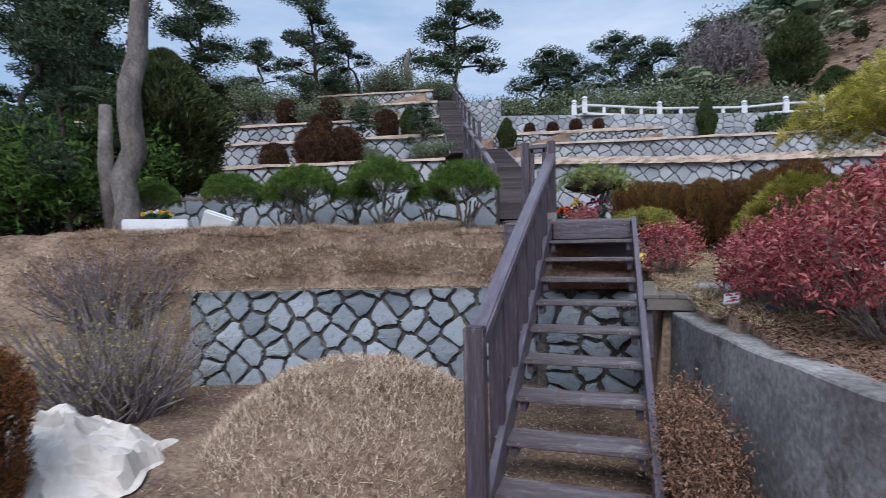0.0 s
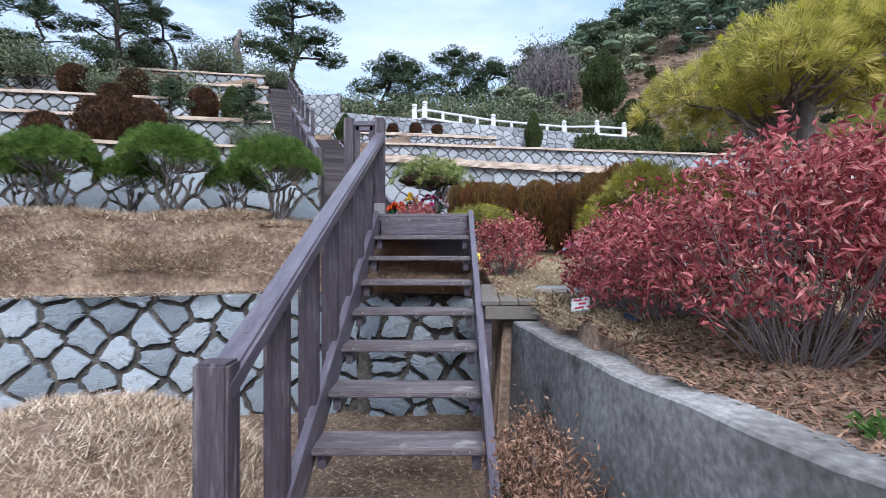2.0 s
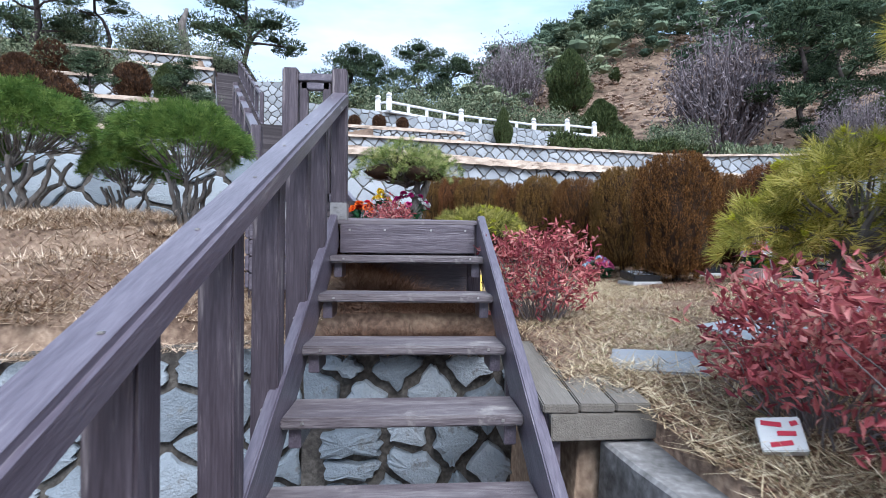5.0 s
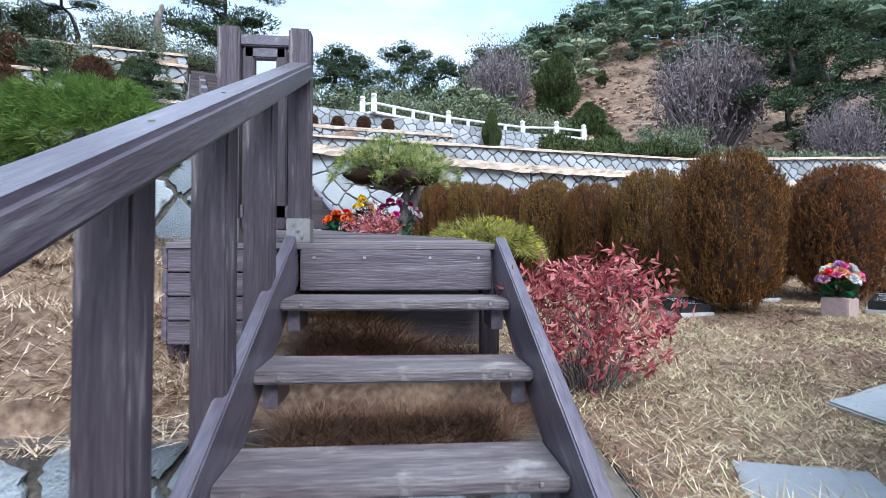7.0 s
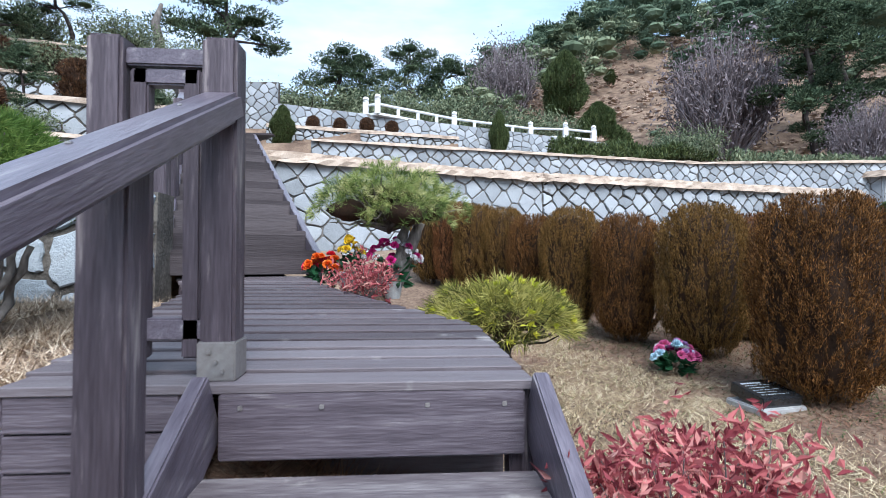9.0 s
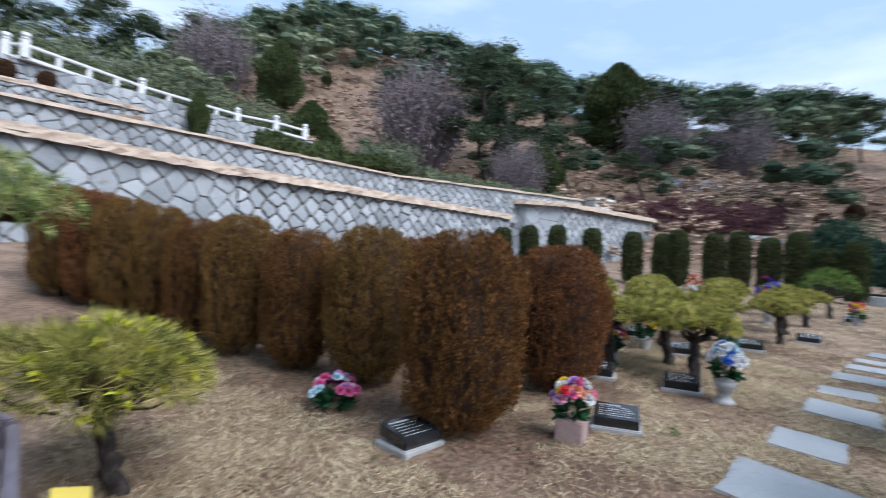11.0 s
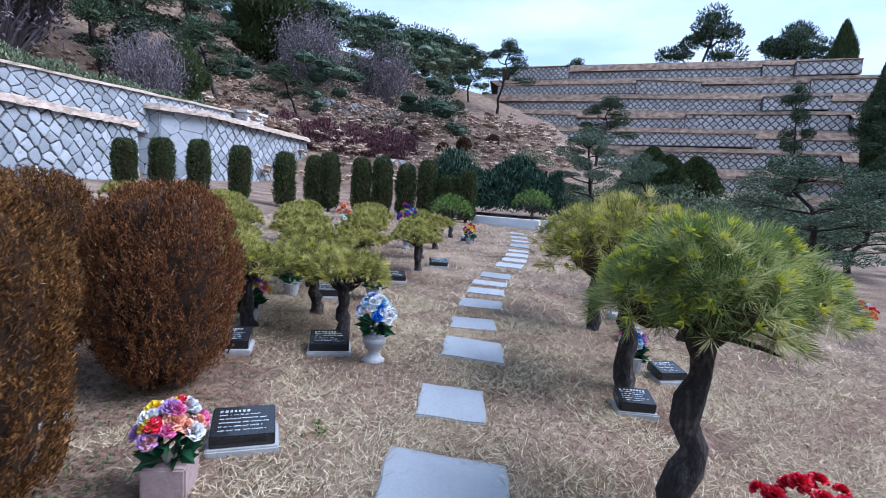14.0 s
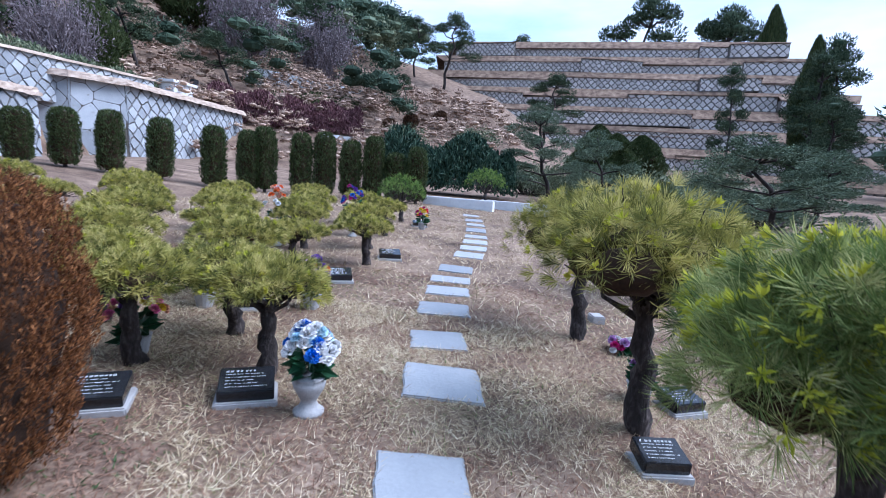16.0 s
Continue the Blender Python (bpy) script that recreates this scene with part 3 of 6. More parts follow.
stone_wall("wall_shrub_shelf", (-6.3, 24.4), (3.6, 26.4), 5.3, 6.78, 0.5, "rough pale rubble wall below the egg-clipped shrubs", 29, gap=0.03, depth=0.07, jitter=0.36)
stone_wall("wall_balustrade", (-6.2, 26.3), (16.4, 34.5), 5.4, 8.45, 0.7, "rough pale stone wall under the balustrade", 23, gap=0.02, depth=0.06, jitter=0.4, joint=JOINT_FAR)
stone_wall("wall_stair_side", (-9.4, 26.5), (-6.2, 26.3), 6.0, 9.6, 0.6, "pale stone flank beside the long stair", 24, gap=0.02)
stone_wall("wall_cap_side", (25.8, 20.0), (37.4, 20.85), 0.2, 4.3, 0.75, "pale granite diamond wall with a thatched edge", 25, gap=0.035, depth=0.06, jitter=0.16)
stone_wall("wall_cap_front", (23.6, 21.2), (25.8, 20.0), 0.2, 4.3, 1.3, "smooth pale wall with a thatched edge", 26, gap=0.012, depth=0.02, jitter=0.3)
stone_wall("wall_cap_back", (22.0, 24.0), (23.6, 21.2), 0.2, 4.3, 1.3, "smooth pale wall turning into the terrace", 30, gap=0.012, depth=0.02, jitter=0.3)
straw_edge("turf_right_low", line_pts((-2.75, 9.85), (4.5, 12.6), 2.46, 34) + line_pts((4.5, 12.6), (17.5, 16.05), 2.48, 60, 0.12), 1.7, "thick dry straw turf on the wall head", 3, 1)
straw_edge("turf_right_high", line_pts((-3.0, 18.4), (14.5, 21.6), 4.72, 34) + line_pts((14.5, 21.6), (30, 22.1), 4.72, 26, 0.5), 1.5, "thin dry turf on the wall head", 1, 2)
straw_edge("turf_shrub_shelf", line_pts((-6.3, 24.5), (3.6, 26.5), 6.72, 24), 1.0, "dry turf on the shrub terrace edge", 2, 4)
straw_edge("turf_cap", line_pts((22.0, 24.0), (23.6, 21.2), 4.25, 12) + line_pts((23.8, 21.1), (25.7, 20.05), 4.25, 10) + line_pts((25.9, 20.0), (37.4, 20.85), 4.25, 30), 1.7, "layered straw thatch on the wall head", 4, 3)
for k, (a, b, z) in enumerate((((-18, 6.95), (-4.6, 9.65), 2.71), ((-20, 9.3), (-5.5, 12.2), 4.13), ((-26, 12.0), (-6.9, 15.8), 5.86), ((-30, 14.8), (-8.1, 19.15), 7.6), ((-34, 19.4), (-10.1, 24.15), 9.9))):
    straw_edge("turf_terrace_%d" % k, line_pts(a, b, z, 30), 0.7, "dry turf strip on the terrace edge", 1, 10 + k)

# far terraced slope to the east
for k in range(9):
    x0, z0 = 70 + 2.7 * k, -2.0 + 3.0 * k
    ya, yb = 27 - 1.4 * k, -53 + 2.2 * k
    cuts = [0.0, 0.2 + 0.07 * ((k * 5) % 4), 0.52 + 0.06 * ((k * 3) % 5), 0.84, 1.0]
    lip = []
    for s in range(4):
        j0, j1 = cuts[s], cuts[s + 1]
        ox, oz = 0.9 * math.sin(k * 2.3 + s * 1.9), 0.38 * math.sin(k * 1.7 + s * 2.6)
        pa, pb = (x0 + 3 - 4 * j0 + ox, ya + (yb - ya) * j0), (x0 + 3 - 4 * j1 + ox * 0.4, ya + (yb - ya) * j1)
        stone_wall("wall_far_terrace_%d%s" % (k, "abcd"[s]), pa, pb, z0 - 0.3, z0 + 1.5 + oz, 0.85 + 0.12 * s, "tall granite terrace wall on the far slope", 40 + k + 10 * s, gap=0.08, depth=0.1, jitter=0.14, mat=STONE_FAR, joint=JOINT_FAR, thick=1.0, rise=0.3 * math.sin(k + s * 4.0))
        lip += line_pts(pa, pb, z0 + 1.5 + oz, 8, 0.3 * math.sin(k + s * 4.0))
    V = [(x0 - 0.7, yb, z0 + 1.3), (x0 + 1.0, yb - 1, z0 + 2.75), (x0 + 5.0, ya + 2, z0 + 2.75), (x0 + 3.3, ya, z0 + 1.3), (x0 + 30, yb - 6, z0 + 2.5), (x0 + 30, ya + 6, z0 + 2.5)]
    thing("ground_far_terrace_%d" % k, "dry turf bank on the far terraces", "ground", kind="structure", data=to_mesh("shelf", V, [[0, 1, 2, 3], [1, 4, 5, 2]], GROUND))
    straw_edge("turf_far_%d" % k, lip, 1.6, "dry turf lip on the far terrace", 1, 60 + k, GROUND)

# ---- concrete retaining wall ----
V, F = [], []
cy = np.linspace(-9.5, -1.62, 34)
for i, y in enumerate(cy):
    x = float(pick(y, CW_Y, CW_X))
    zt = -0.93
    for dx, z in ((-0.05, -2.2), (0.0, zt - 0.012), (0.012, zt), (0.20, zt), (0.215, zt - 0.02), (0.22, -2.2)):
        V.append((x + dx, y, z + 0.006 * math.sin(i * 1.9)))
for i in range(len(cy) - 1):
    for j in range(5):
        F.append([i * 6 + j, (i + 1) * 6 + j, (i + 1) * 6 + j + 1, i * 6 + j + 1])
F += [[0, 1, 2, 3, 4, 5], [len(V) - 1 - j for j in range(6)]]
thing("retaining_wall", "stained grey concrete retaining wall, curving", "wall", kind="structure", data=to_mesh("retaining_wall", V, F, CONCRETE))


# ---- lower timber stair ----
def tread_y(k):
    return -0.39 * k + 0.03


def tread_z(k):
    return -0.03 - 0.2085 * k


stair = thing("timber_stair", "dark purple-brown painted timber stair with open treads", "stairs")
SLOPE = 0.2085 / 0.39


def nosing(y):
    return -0.03 + SLOPE * (y - 0.03)


for k in range(1, 10):
    w = 0.965
    part("tread", block("tread", w, 0.275, 0.045, WOOD_X, 0.008), stair, "worn grey timber tread", m=pose(0.46 + rng.uniform(-.004, .004), tread_y(k) + 0.1375, tread_z(k) - 0.0225, rng.uniform(-.5, .5), rng.uniform(-.4, .4)))
    for x in (0.045, 0.875):
        bolt = block("bolt", 0.013, 0.006, 0.013, STEEL, 0.003)
        part("bolt", bolt, stair, m=pose(x + 0.02 * (1 if x < 0.4 else -1), tread_y(k) - 0.003, tread_z(k) - 0.02))
        part("cleat", block("cleat", 0.05, 0.2, 0.09, WOOD, 0.004), stair, m=pose(x - 0.02 if x < .4 else x + 0.02, tread_y(k) + 0.15, tread_z(k) - 0.092))
for x in (-0.045, 0.965):
    me, m = beam("stringer", (x, 0.02, nosing(0.02) - 0.03), (x, -3.72, nosing(-3.72) - 0.03), 0.05, 0.24, WOOD, 0.006)
    part("stringer", me, stair, m=m)
part("riser_board", block("riser_board", 0.93, 0.035, 0.20, WOOD_RX, 0.005), stair, m=pose(0.46, 0.012, -0.125))
# added dark panel, no real board: stands for the shaded gap below the landing
part("riser_lower_board", block("riser_lower_board", 0.93, 0.03, 0.34, WOOD_DECK, 0.005), stair, m=pose(0.46, 0.34, -0.38))
for x in (0.06, 0.3, 0.62, 0.86):
    part("bolt", block("bolt", 0.014, 0.006, 0.014, STEEL, 0.003), stair, m=pose(x, -0.008, -0.065))
# the rail: newel, posts and handrail on the one side
RAIL0, RAIL1 = (-0.055, -3.78, -0.90), (-0.02, 0.08, 0.865)
rail_thing = thing("stair_rail", "dark painted timber handrail on square posts", "railing")
me, m = beam("handrail", RAIL0, RAIL1, 0.115, 0.085, WOOD, 0.014)
part("handrail", me, rail_thing, m=m)


def rail_z(y):
    return RAIL0[2] + (y - RAIL0[1]) / (RAIL1[1] - RAIL0[1]) * (RAIL1[2] - RAIL0[2])


part("newel_post", block("newel_post", 0.12, 0.12, 1.26, WOOD_V, 0.01), rail_thing, m=pose(-0.06, -3.74, -1.42))
for y, w in ((-3.05, 0.10), (-2.5, 0.10), (-1.97, 0.10), (-1.47, 0.10), (-0.93, 0.10), (-0.42, 0.10)):
    z1, z0 = rail_z(y) - 0.04, nosing(y) - 0.14
    part("post", block("post", 0.105, w, z1 - z0, WOOD_V, 0.007), rail_thing, m=pose(-0.085, y, (z0 + z1) / 2, rng.uniform(-.5, .5), rng.uniform(-.4, .4)))
    part("bolt", block("bolt", 0.014, 0.02, 0.014, STEEL, 0.003), rail_thing, m=pose(-0.09, y - w / 2 - 0.004, z0 + 0.14))
for y in np.linspace(-3.5, -0.2, 9):
    part("screw", block("screw", 0.012, 0.012, 0.006, STEEL, 0.002), rail_thing, m=pose(-0.04 + rng.uniform(-.02, .02), y, rail_z(y) + 0.047))

# ---- landing deck ----
deck = thing("landing_deck", "grooved timber landing of dark worn planks", "deck")
DECK_UP = 0.07
yy, k = 0.0, 0
while yy < 2.86:
    d = 0.145
    yc = yy + d / 2
    xr = pick(yc, [0, 0.9, 2.0, 2.9], [0.965, 0.90, 0.12, -0.28])
    xl = pick(yc, [0, 2.0, 2.9], [-0.62, -0.9, -1.35])
    V = [(xl, yy, 0), (xr, yy, 0), (float(pick(yy + d - 0.006, [0, 0.9, 2.0, 2.9], [0.965, 0.90, 0.12, -0.28])), yy + d - 0.006, 0), (xl, yy + d - 0.006, 0)]
    bm = bmesh.new()
    f = bm.faces.new([bm.verts.new(v) for v in V])
    ex = bmesh.ops.extrude_face_region(bm, geom=[f])
    bmesh.ops.translate(bm, vec=(0, 0, -0.03), verts=[e for e in ex["geom"] if isinstance(e, bmesh.types.BMVert)])
    bmesh.ops.recalc_face_normals(bm, faces=bm.faces[:])
    bmesh.ops.bevel(bm, geom=bm.edges[:], offset=0.003, segments=1, affect="EDGES")
    part("plank", from_bm("plank", bm, WOOD_DECK), deck, m=Matrix.Translation((0, 0, DECK_UP * yc + rng.uniform(-.002, .002))))
    yy += d
    k += 1
part("fascia_board", block("fascia_board", 0.05, 0.10, 0.30, WOOD_V, 0.006), deck, m=pose(0.985, 0.01, -0.16))
me, m = beam("edge_board", (0.975, 0.05, -0.14), (0.93, 0.9, -0.10), 0.035, 0.22, WOOD)
part("edge_board", me, deck, m=m)
me, m = beam("edge_board", (0.92, 0.92, -0.09), (-0.27, 2.86, 0.05), 0.035, 0.22, WOOD)
part("edge_board", me, deck, m=m)
for j in range(4):
    me, m = beam("side_board", (-0.64, 0.02, -0.07 - 0.115 * j), (-0.64, 1.2, -0.02 - 0.115 * j), 0.03, 0.108, WOOD)
    part("side_board", me, deck, m=m)
    part("front_board", block("front_board", 0.50, 0.03, 0.108, WOOD_RX, 0.004), deck, m=pose(-0.37, 0.02, -0.08 - 0.115 * j))
for x, y in ((-0.6, 0.1), (0.93, 0.08), (0.86, 0.85), (-0.6, 1.6), (-0.2, 2.7), (-1.2, 2.7)):
    part("leg", block("leg", 0.09, 0.09, 0.75, WOOD_V, 0.006), deck, m=pose(x, y, -0.40 + DECK_UP * y))

# gate-like end panel with two tall posts
gate = thing("rail_end_panel", "two tall dark timber posts joined by a framed panel", "railing")
for x in (-0.365, -0.025):
    part("post", block("post", 0.105, 0.105, 1.06, WOOD_V, 0.01), gate, m=pose(x, 0.09, 0.535))
    part("shoe_plate", block("shoe_plate", 0.115, 0.118, 0.12, STEEL, 0.004), gate, "bolted metal shoe", m=pose(x, 0.09, 0.066))
    for dx, dz in ((-0.02, 0.03), (0.02, -0.03), (0.0, 0.0)):
        part("bolt", block("bolt", 0.014, 0.01, 0.014, STEEL, 0.003), gate, m=pose(x + dx, 0.028, 0.066 + dz))
part("top_rail", block("top_rail", 0.24, 0.06, 0.055, WOOD, 0.006), gate, m=pose(-0.195, 0.09, 1.005))
part("second_rail", block("second_rail", 0.20, 0.05, 0.05, WOOD, 0.006), gate, m=pose(-0.195, 0.09, 0.945))
for x in (-0.275, -0.115):
    part("stile", block("stile", 0.055, 0.05, 0.90, WOOD_V, 0.006), gate, m=pose(x, 0.09, 0.52))
part("low_rail", block("low_rail", 0.24, 0.05, 0.07, WOOD, 0.006), gate, m=pose(-0.195, 0.09, 0.16))

# side step bridging stair and lawn
step_box = thing("side_platform", "grey weathered timber step beside the stair", "step")
for i, x in enumerate((1.075, 1.215, 1.355)):
    part("plank", block("plank", 0.134, 0.98, 0.034, WOOD_GREY, 0.005), step_box, m=pose(x, -1.18, -0.765 + 0.0015 * i, 4.0, 0, -3))
part("front_board", block("front_board", 0.42, 0.03, 0.10, WOOD_GREY, 0.004), step_box, m=pose(1.22, -1.655, -0.868, 0, 0, 2))
for x in (1.03, 1.40):
    part("leg", block("leg", 0.06, 0.06, 0.55, WOOD, 0.004), step_box, m=pose(x, -1.6, -1.09))
    part("leg", block("leg", 0.06, 0.06, 0.3, WOOD, 0.004), step_box, m=pose(x, -0.8, -0.88))

# ---- long upper flight ----
upper = thing("upper_stair", "long dark timber stair in two flights up the slope", "stairs")
tread_me, riser_me = block("tread", 1.15, 0.5, 0.05, WOOD_UP, 0.006), block("riser", 1.15, 0.04, 0.16, WOOD_UP, 0.004)
corners = [Vector(p) for p in zip(FLIGHT_X, FLIGHT_Y, FLIGHT_Z)]
up_rail = thing("upper_rail", "dark timber rail posts beside the long stair", "railing")
for A, B, n_up in ((corners[0], corners[1], 13), (corners[2], corners[3], 38)):
    dirn = Vector((B.x - A.x, B.y - A.y, 0)).normalized()
    ang = math.degrees(math.atan2(-dirn.x, dirn.y))
    side = Vector((dirn.y, -dirn.x, 0))
    for i in range(n_up):
        p = A.lerp(B, (i + 0.5) / n_up)
        part("tread", tread_me, upper, m=pose(p.x, p.y, p.z + 0.1, 0, 0, ang))
        q = p - dirn * 0.24
        part("riser", riser_me, upper, m=pose(q.x, q.y, p.z, 0, 0, ang))
    for s in (-0.6, 0.6):
        me, m = beam("stringer", A + side * s, B + side * s, 0.06, 0.34, WOOD)
        part("stringer", me, upper, m=m)
    for f0, f1, s in ((0.0, 0.98, -0.62),) if n_up < 20 else ((0.1, 0.98, 0.62),):
        a, b = A.lerp(B, f0) + side * s, A.lerp(B, f1) + side * s
        me, m = beam("handrail", a + Vector((0, 0, 0.95)), b + Vector((0, 0, 0.95)), 0.10, 0.09, WOOD)
        part("handrail", me, up_rail, m=m)
        n_post = 5 if n_up < 20 else 9
        for j in range(n_post):
            p = a.lerp(b, j / (n_post - 1))
            part("post", block("post", 0.11, 0.11, 1.2, WOOD_V, 0.008), up_rail, m=pose(p.x, p.y, p.z + 0.45))
for j in range(9):
    f = (j + 0.5) / 9
    p = corners[1].lerp(corners[2], f)
    part("plank", block("plank", 2.1, 0.15, 0.04, WOOD_UP, 0.004), upper, m=pose(p.x, p.y, p.z + 0.1))

# ---- white balustrade ----
def turned(profile, n=12):
    V, F = [], []
    for r_, z in profile:
        for j in range(n):
            V.append((r_ * math.cos(2 * math.pi * j / n), r_ * math.sin(2 * math.pi * j / n), z))
    for i in range(len(profile) - 1):
        for j in range(n):
            F.append([i * n + j, i * n + (j + 1) % n, (i + 1) * n + (j + 1) % n, (i + 1) * n + j])
    F.append([(len(profile) - 1) * n + j for j in range(n)])
    F.append(list(range(n))[::-1])
    return V, F


balu = thing("balustrade", "white granite balustrade with rounded post finials", "railing")
BZ = 8.42
b_pts = [(-1.67, 28.6, 0.05), (-0.96, 28.15, 0.1), (3.8, 31.0, 0), (9.3, 33.0, 0), (11.75, 32.95, 0), (14.0, 33.6, 0)]
post_me = to_mesh("post", *join(([(sx * 0.16, sy * 0.16, z) for z in (0, 0.78) for sx, sy in ((-1, -1), (1, -1), (1, 1), (-1, 1))], [[0, 1, 5, 4], [1, 2, 6, 5], [2, 3, 7, 6], [3, 0, 4, 7], [4, 5, 6, 7]]), turned([(0.17, 0.78), (0.2, 0.84), (0.12, 0.9), (0.19, 0.98), (0.15, 1.1), (0.03, 1.16)])), WHITE_STONE)
for x, y, dz in b_pts:
    part("post", post_me, balu, m=pose(x, y, BZ + dz - 0.05))
short_me = block("baluster", 0.2, 0.2, 0.5, WHITE_STONE, 0.03)
for (x0, y0, d0), (x1, y1, d1) in zip(b_pts, b_pts[1:]):
    me, m = beam("rail", (x0, y0, BZ + 0.62), (x1, y1, BZ + 0.62), 0.16, 0.14, WHITE_STONE, 0.03)
    part("rail", me, balu, m=m)
    me, m = beam("plinth", (x0, y0, BZ + 0.03), (x1, y1, BZ + 0.03), 0.3, 0.16, WHITE_STONE, 0.02)
    part("plinth", me, balu, m=m)
    n = max(1, int(math.hypot(x1 - x0, y1 - y0) / 1.3))
    for i in range(1, n):
        f = i / n
        part("baluster", short_me, balu, m=pose(x0 + (x1 - x0) * f, y0 + (y1 - y0) * f, BZ + 0.32))


# ---- plants ----
def place(x, y, rz=0.0, s=1.0, sink=0.02, sz=None):
    return Matrix.Translation((x, y, ground_z(x, y) - sink)) @ pose(0, 0, 0, 0, 0, rz) @ Matrix.Diagonal((s, s, sz or s, 1))


def lumpy(P, amp, freq, seed):
    ph = np.random.default_rng(seed).uniform(0, 6.28, 6)
    return amp * (np.sin(P[:, 0] * freq + ph[0]) * np.cos(P[:, 1] * freq + ph[1]) + 0.6 * np.sin(P[:, 2] * freq * 1.3 + ph[2] + P[:, 0] * freq * 0.7) + 0.5 * np.sin((P[:, 1] - P[:, 0]) * freq * 1.9 + ph[3]))


def hull_points(n, r, h, power=2.6, z0=0.06, taper=0.15, seed=1, rough=0.05):
    """Points on a clipped, round-shouldered column r wide and h high, with their outward directions."""
    g = np.random.default_rng(seed)
    f = g.uniform(0, 1, n) ** 0.85
    a = g.uniform(0, 2 * np.pi, n)
    t = np.abs(2 * f - 1)
    prof = (1 - np.clip((f - 0.5) * 2, 0, 1) ** power) ** (1 / power) * np.where(f < 0.5, 1 - taper * np.clip(1 - 2 * f, 0, 1) ** 1.5 - 0.25 * np.clip(0.12 - f, 0, 1) / 0.12, 1)
    P = np.stack([np.cos(a) * prof, np.sin(a) * prof, f], 1)
    N = unit(np.stack([np.cos(a), np.sin(a), np.clip((f - 0.55) * 2.2, -0.2, 1.6)], 1))
    rad = 1 + lumpy(P * (1, 1, 2), rough, 4.5, seed)
    P = P * rad[:, None] * (r, r, 1)
    P[:, 2] = z0 + f * (h - z0)
    return P, N, prof


def plumes(P, N, count, size):
    """Upright feathery plumes, count leaflets to each, growing thinner upwards."""
    n = len(P)
    out = rng.uniform(0.84, 1.035, n)[:, None]
    B = np.stack([P[:, 0] * out[:, 0], P[:, 1] * out[:, 0], P[:, 2]], 1)
    A = unit(N * 0.42 + np.array([0, 0, 1.0]) + rng.normal(size=(n, 3)) * 0.16)
    tall = rng.uniform(2.2, 4.6, n) * size
    f = rng.uniform(0, 1, (n, count))
    C = B[:, None, :] + A[:, None, :] * ((f - 0.75) * tall[:, None])[:, :, None] + rng.normal(size=(n, count, 3)) * (size * 0.34 * (1.15 - f))[:, :, None]
    D = A[:, None, :] + rng.normal(size=(n, count, 3)) * 0.36
    C, D = C.reshape(-1, 3), unit(D.reshape(-1, 3))
    S = unit(np.cross(D, unit(rng.normal(size=D.shape))))
    L = (rng.uniform(0.55, 1.15, len(C)) * size)[:, None]
    V = np.stack([C - S * size * 0.06, C + D * L * 0.5 + S * size * 0.13, C + D * L], 1).reshape(-1, 3)
    return V, np.arange(3 * len(C)).reshape(-1, 3)


def conifer(name, label, category, mat, r, h, n, seed, size=0.05, group="", power=2.6, taper=0.15, rough=0.075, plume=0):
    top = thing(name, label, category, group=group)
    P, N, prof = hull_points(n, r, h, power, 0.08 * h, taper, seed, rough)
    if plume:
        V1, F1 = plumes(P, N, plume, size)
        tagged(part("foliage", to_mesh("foliage", V1, F1, mat), top), kind="stuff")
    inner = (rng.uniform(0.78, 1.02, n) + np.where(rng.uniform(size=n) > 0.93, 0.05, 0))[:, None]
    Pi = np.stack([P[:, 0] * inner[:, 0], P[:, 1] * inner[:, 0], P[:, 2]], 1)
    D = unit(N * 0.5 + np.array([0, 0, 0.9]) + rng.normal(size=(n, 3)) * 0.25)
    V1, F1 = sprays(Pi - D * size * 0.8, D, 5, size * 1.9, size * 0.12, 0.36)
    if not plume:
        tagged(part("foliage", to_mesh("foliage", V1, F1, mat), top), kind="stuff")
    # dark shell inside the twigs: the inner shade is put into its colour
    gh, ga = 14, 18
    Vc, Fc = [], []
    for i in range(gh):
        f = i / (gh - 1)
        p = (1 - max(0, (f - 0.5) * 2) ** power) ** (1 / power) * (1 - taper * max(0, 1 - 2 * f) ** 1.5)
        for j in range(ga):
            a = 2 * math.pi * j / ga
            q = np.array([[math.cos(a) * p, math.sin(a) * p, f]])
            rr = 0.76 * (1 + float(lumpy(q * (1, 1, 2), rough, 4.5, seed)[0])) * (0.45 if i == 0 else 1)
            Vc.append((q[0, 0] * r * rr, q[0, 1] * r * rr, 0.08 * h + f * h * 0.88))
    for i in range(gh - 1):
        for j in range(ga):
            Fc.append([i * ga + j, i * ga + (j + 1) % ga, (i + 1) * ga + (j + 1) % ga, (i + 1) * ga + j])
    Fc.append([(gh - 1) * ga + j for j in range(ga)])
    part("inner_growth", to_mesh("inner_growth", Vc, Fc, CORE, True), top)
    part("trunk", to_mesh("trunk", *tube([(0, 0, -0.05), (0.01, 0, 0.12 * h), (0, 0.01, 0.3 * h)], [0.045 * h / 1.2, 0.035 * h / 1.2, 0.02 * h / 1.2]), BARK), top)
    return top


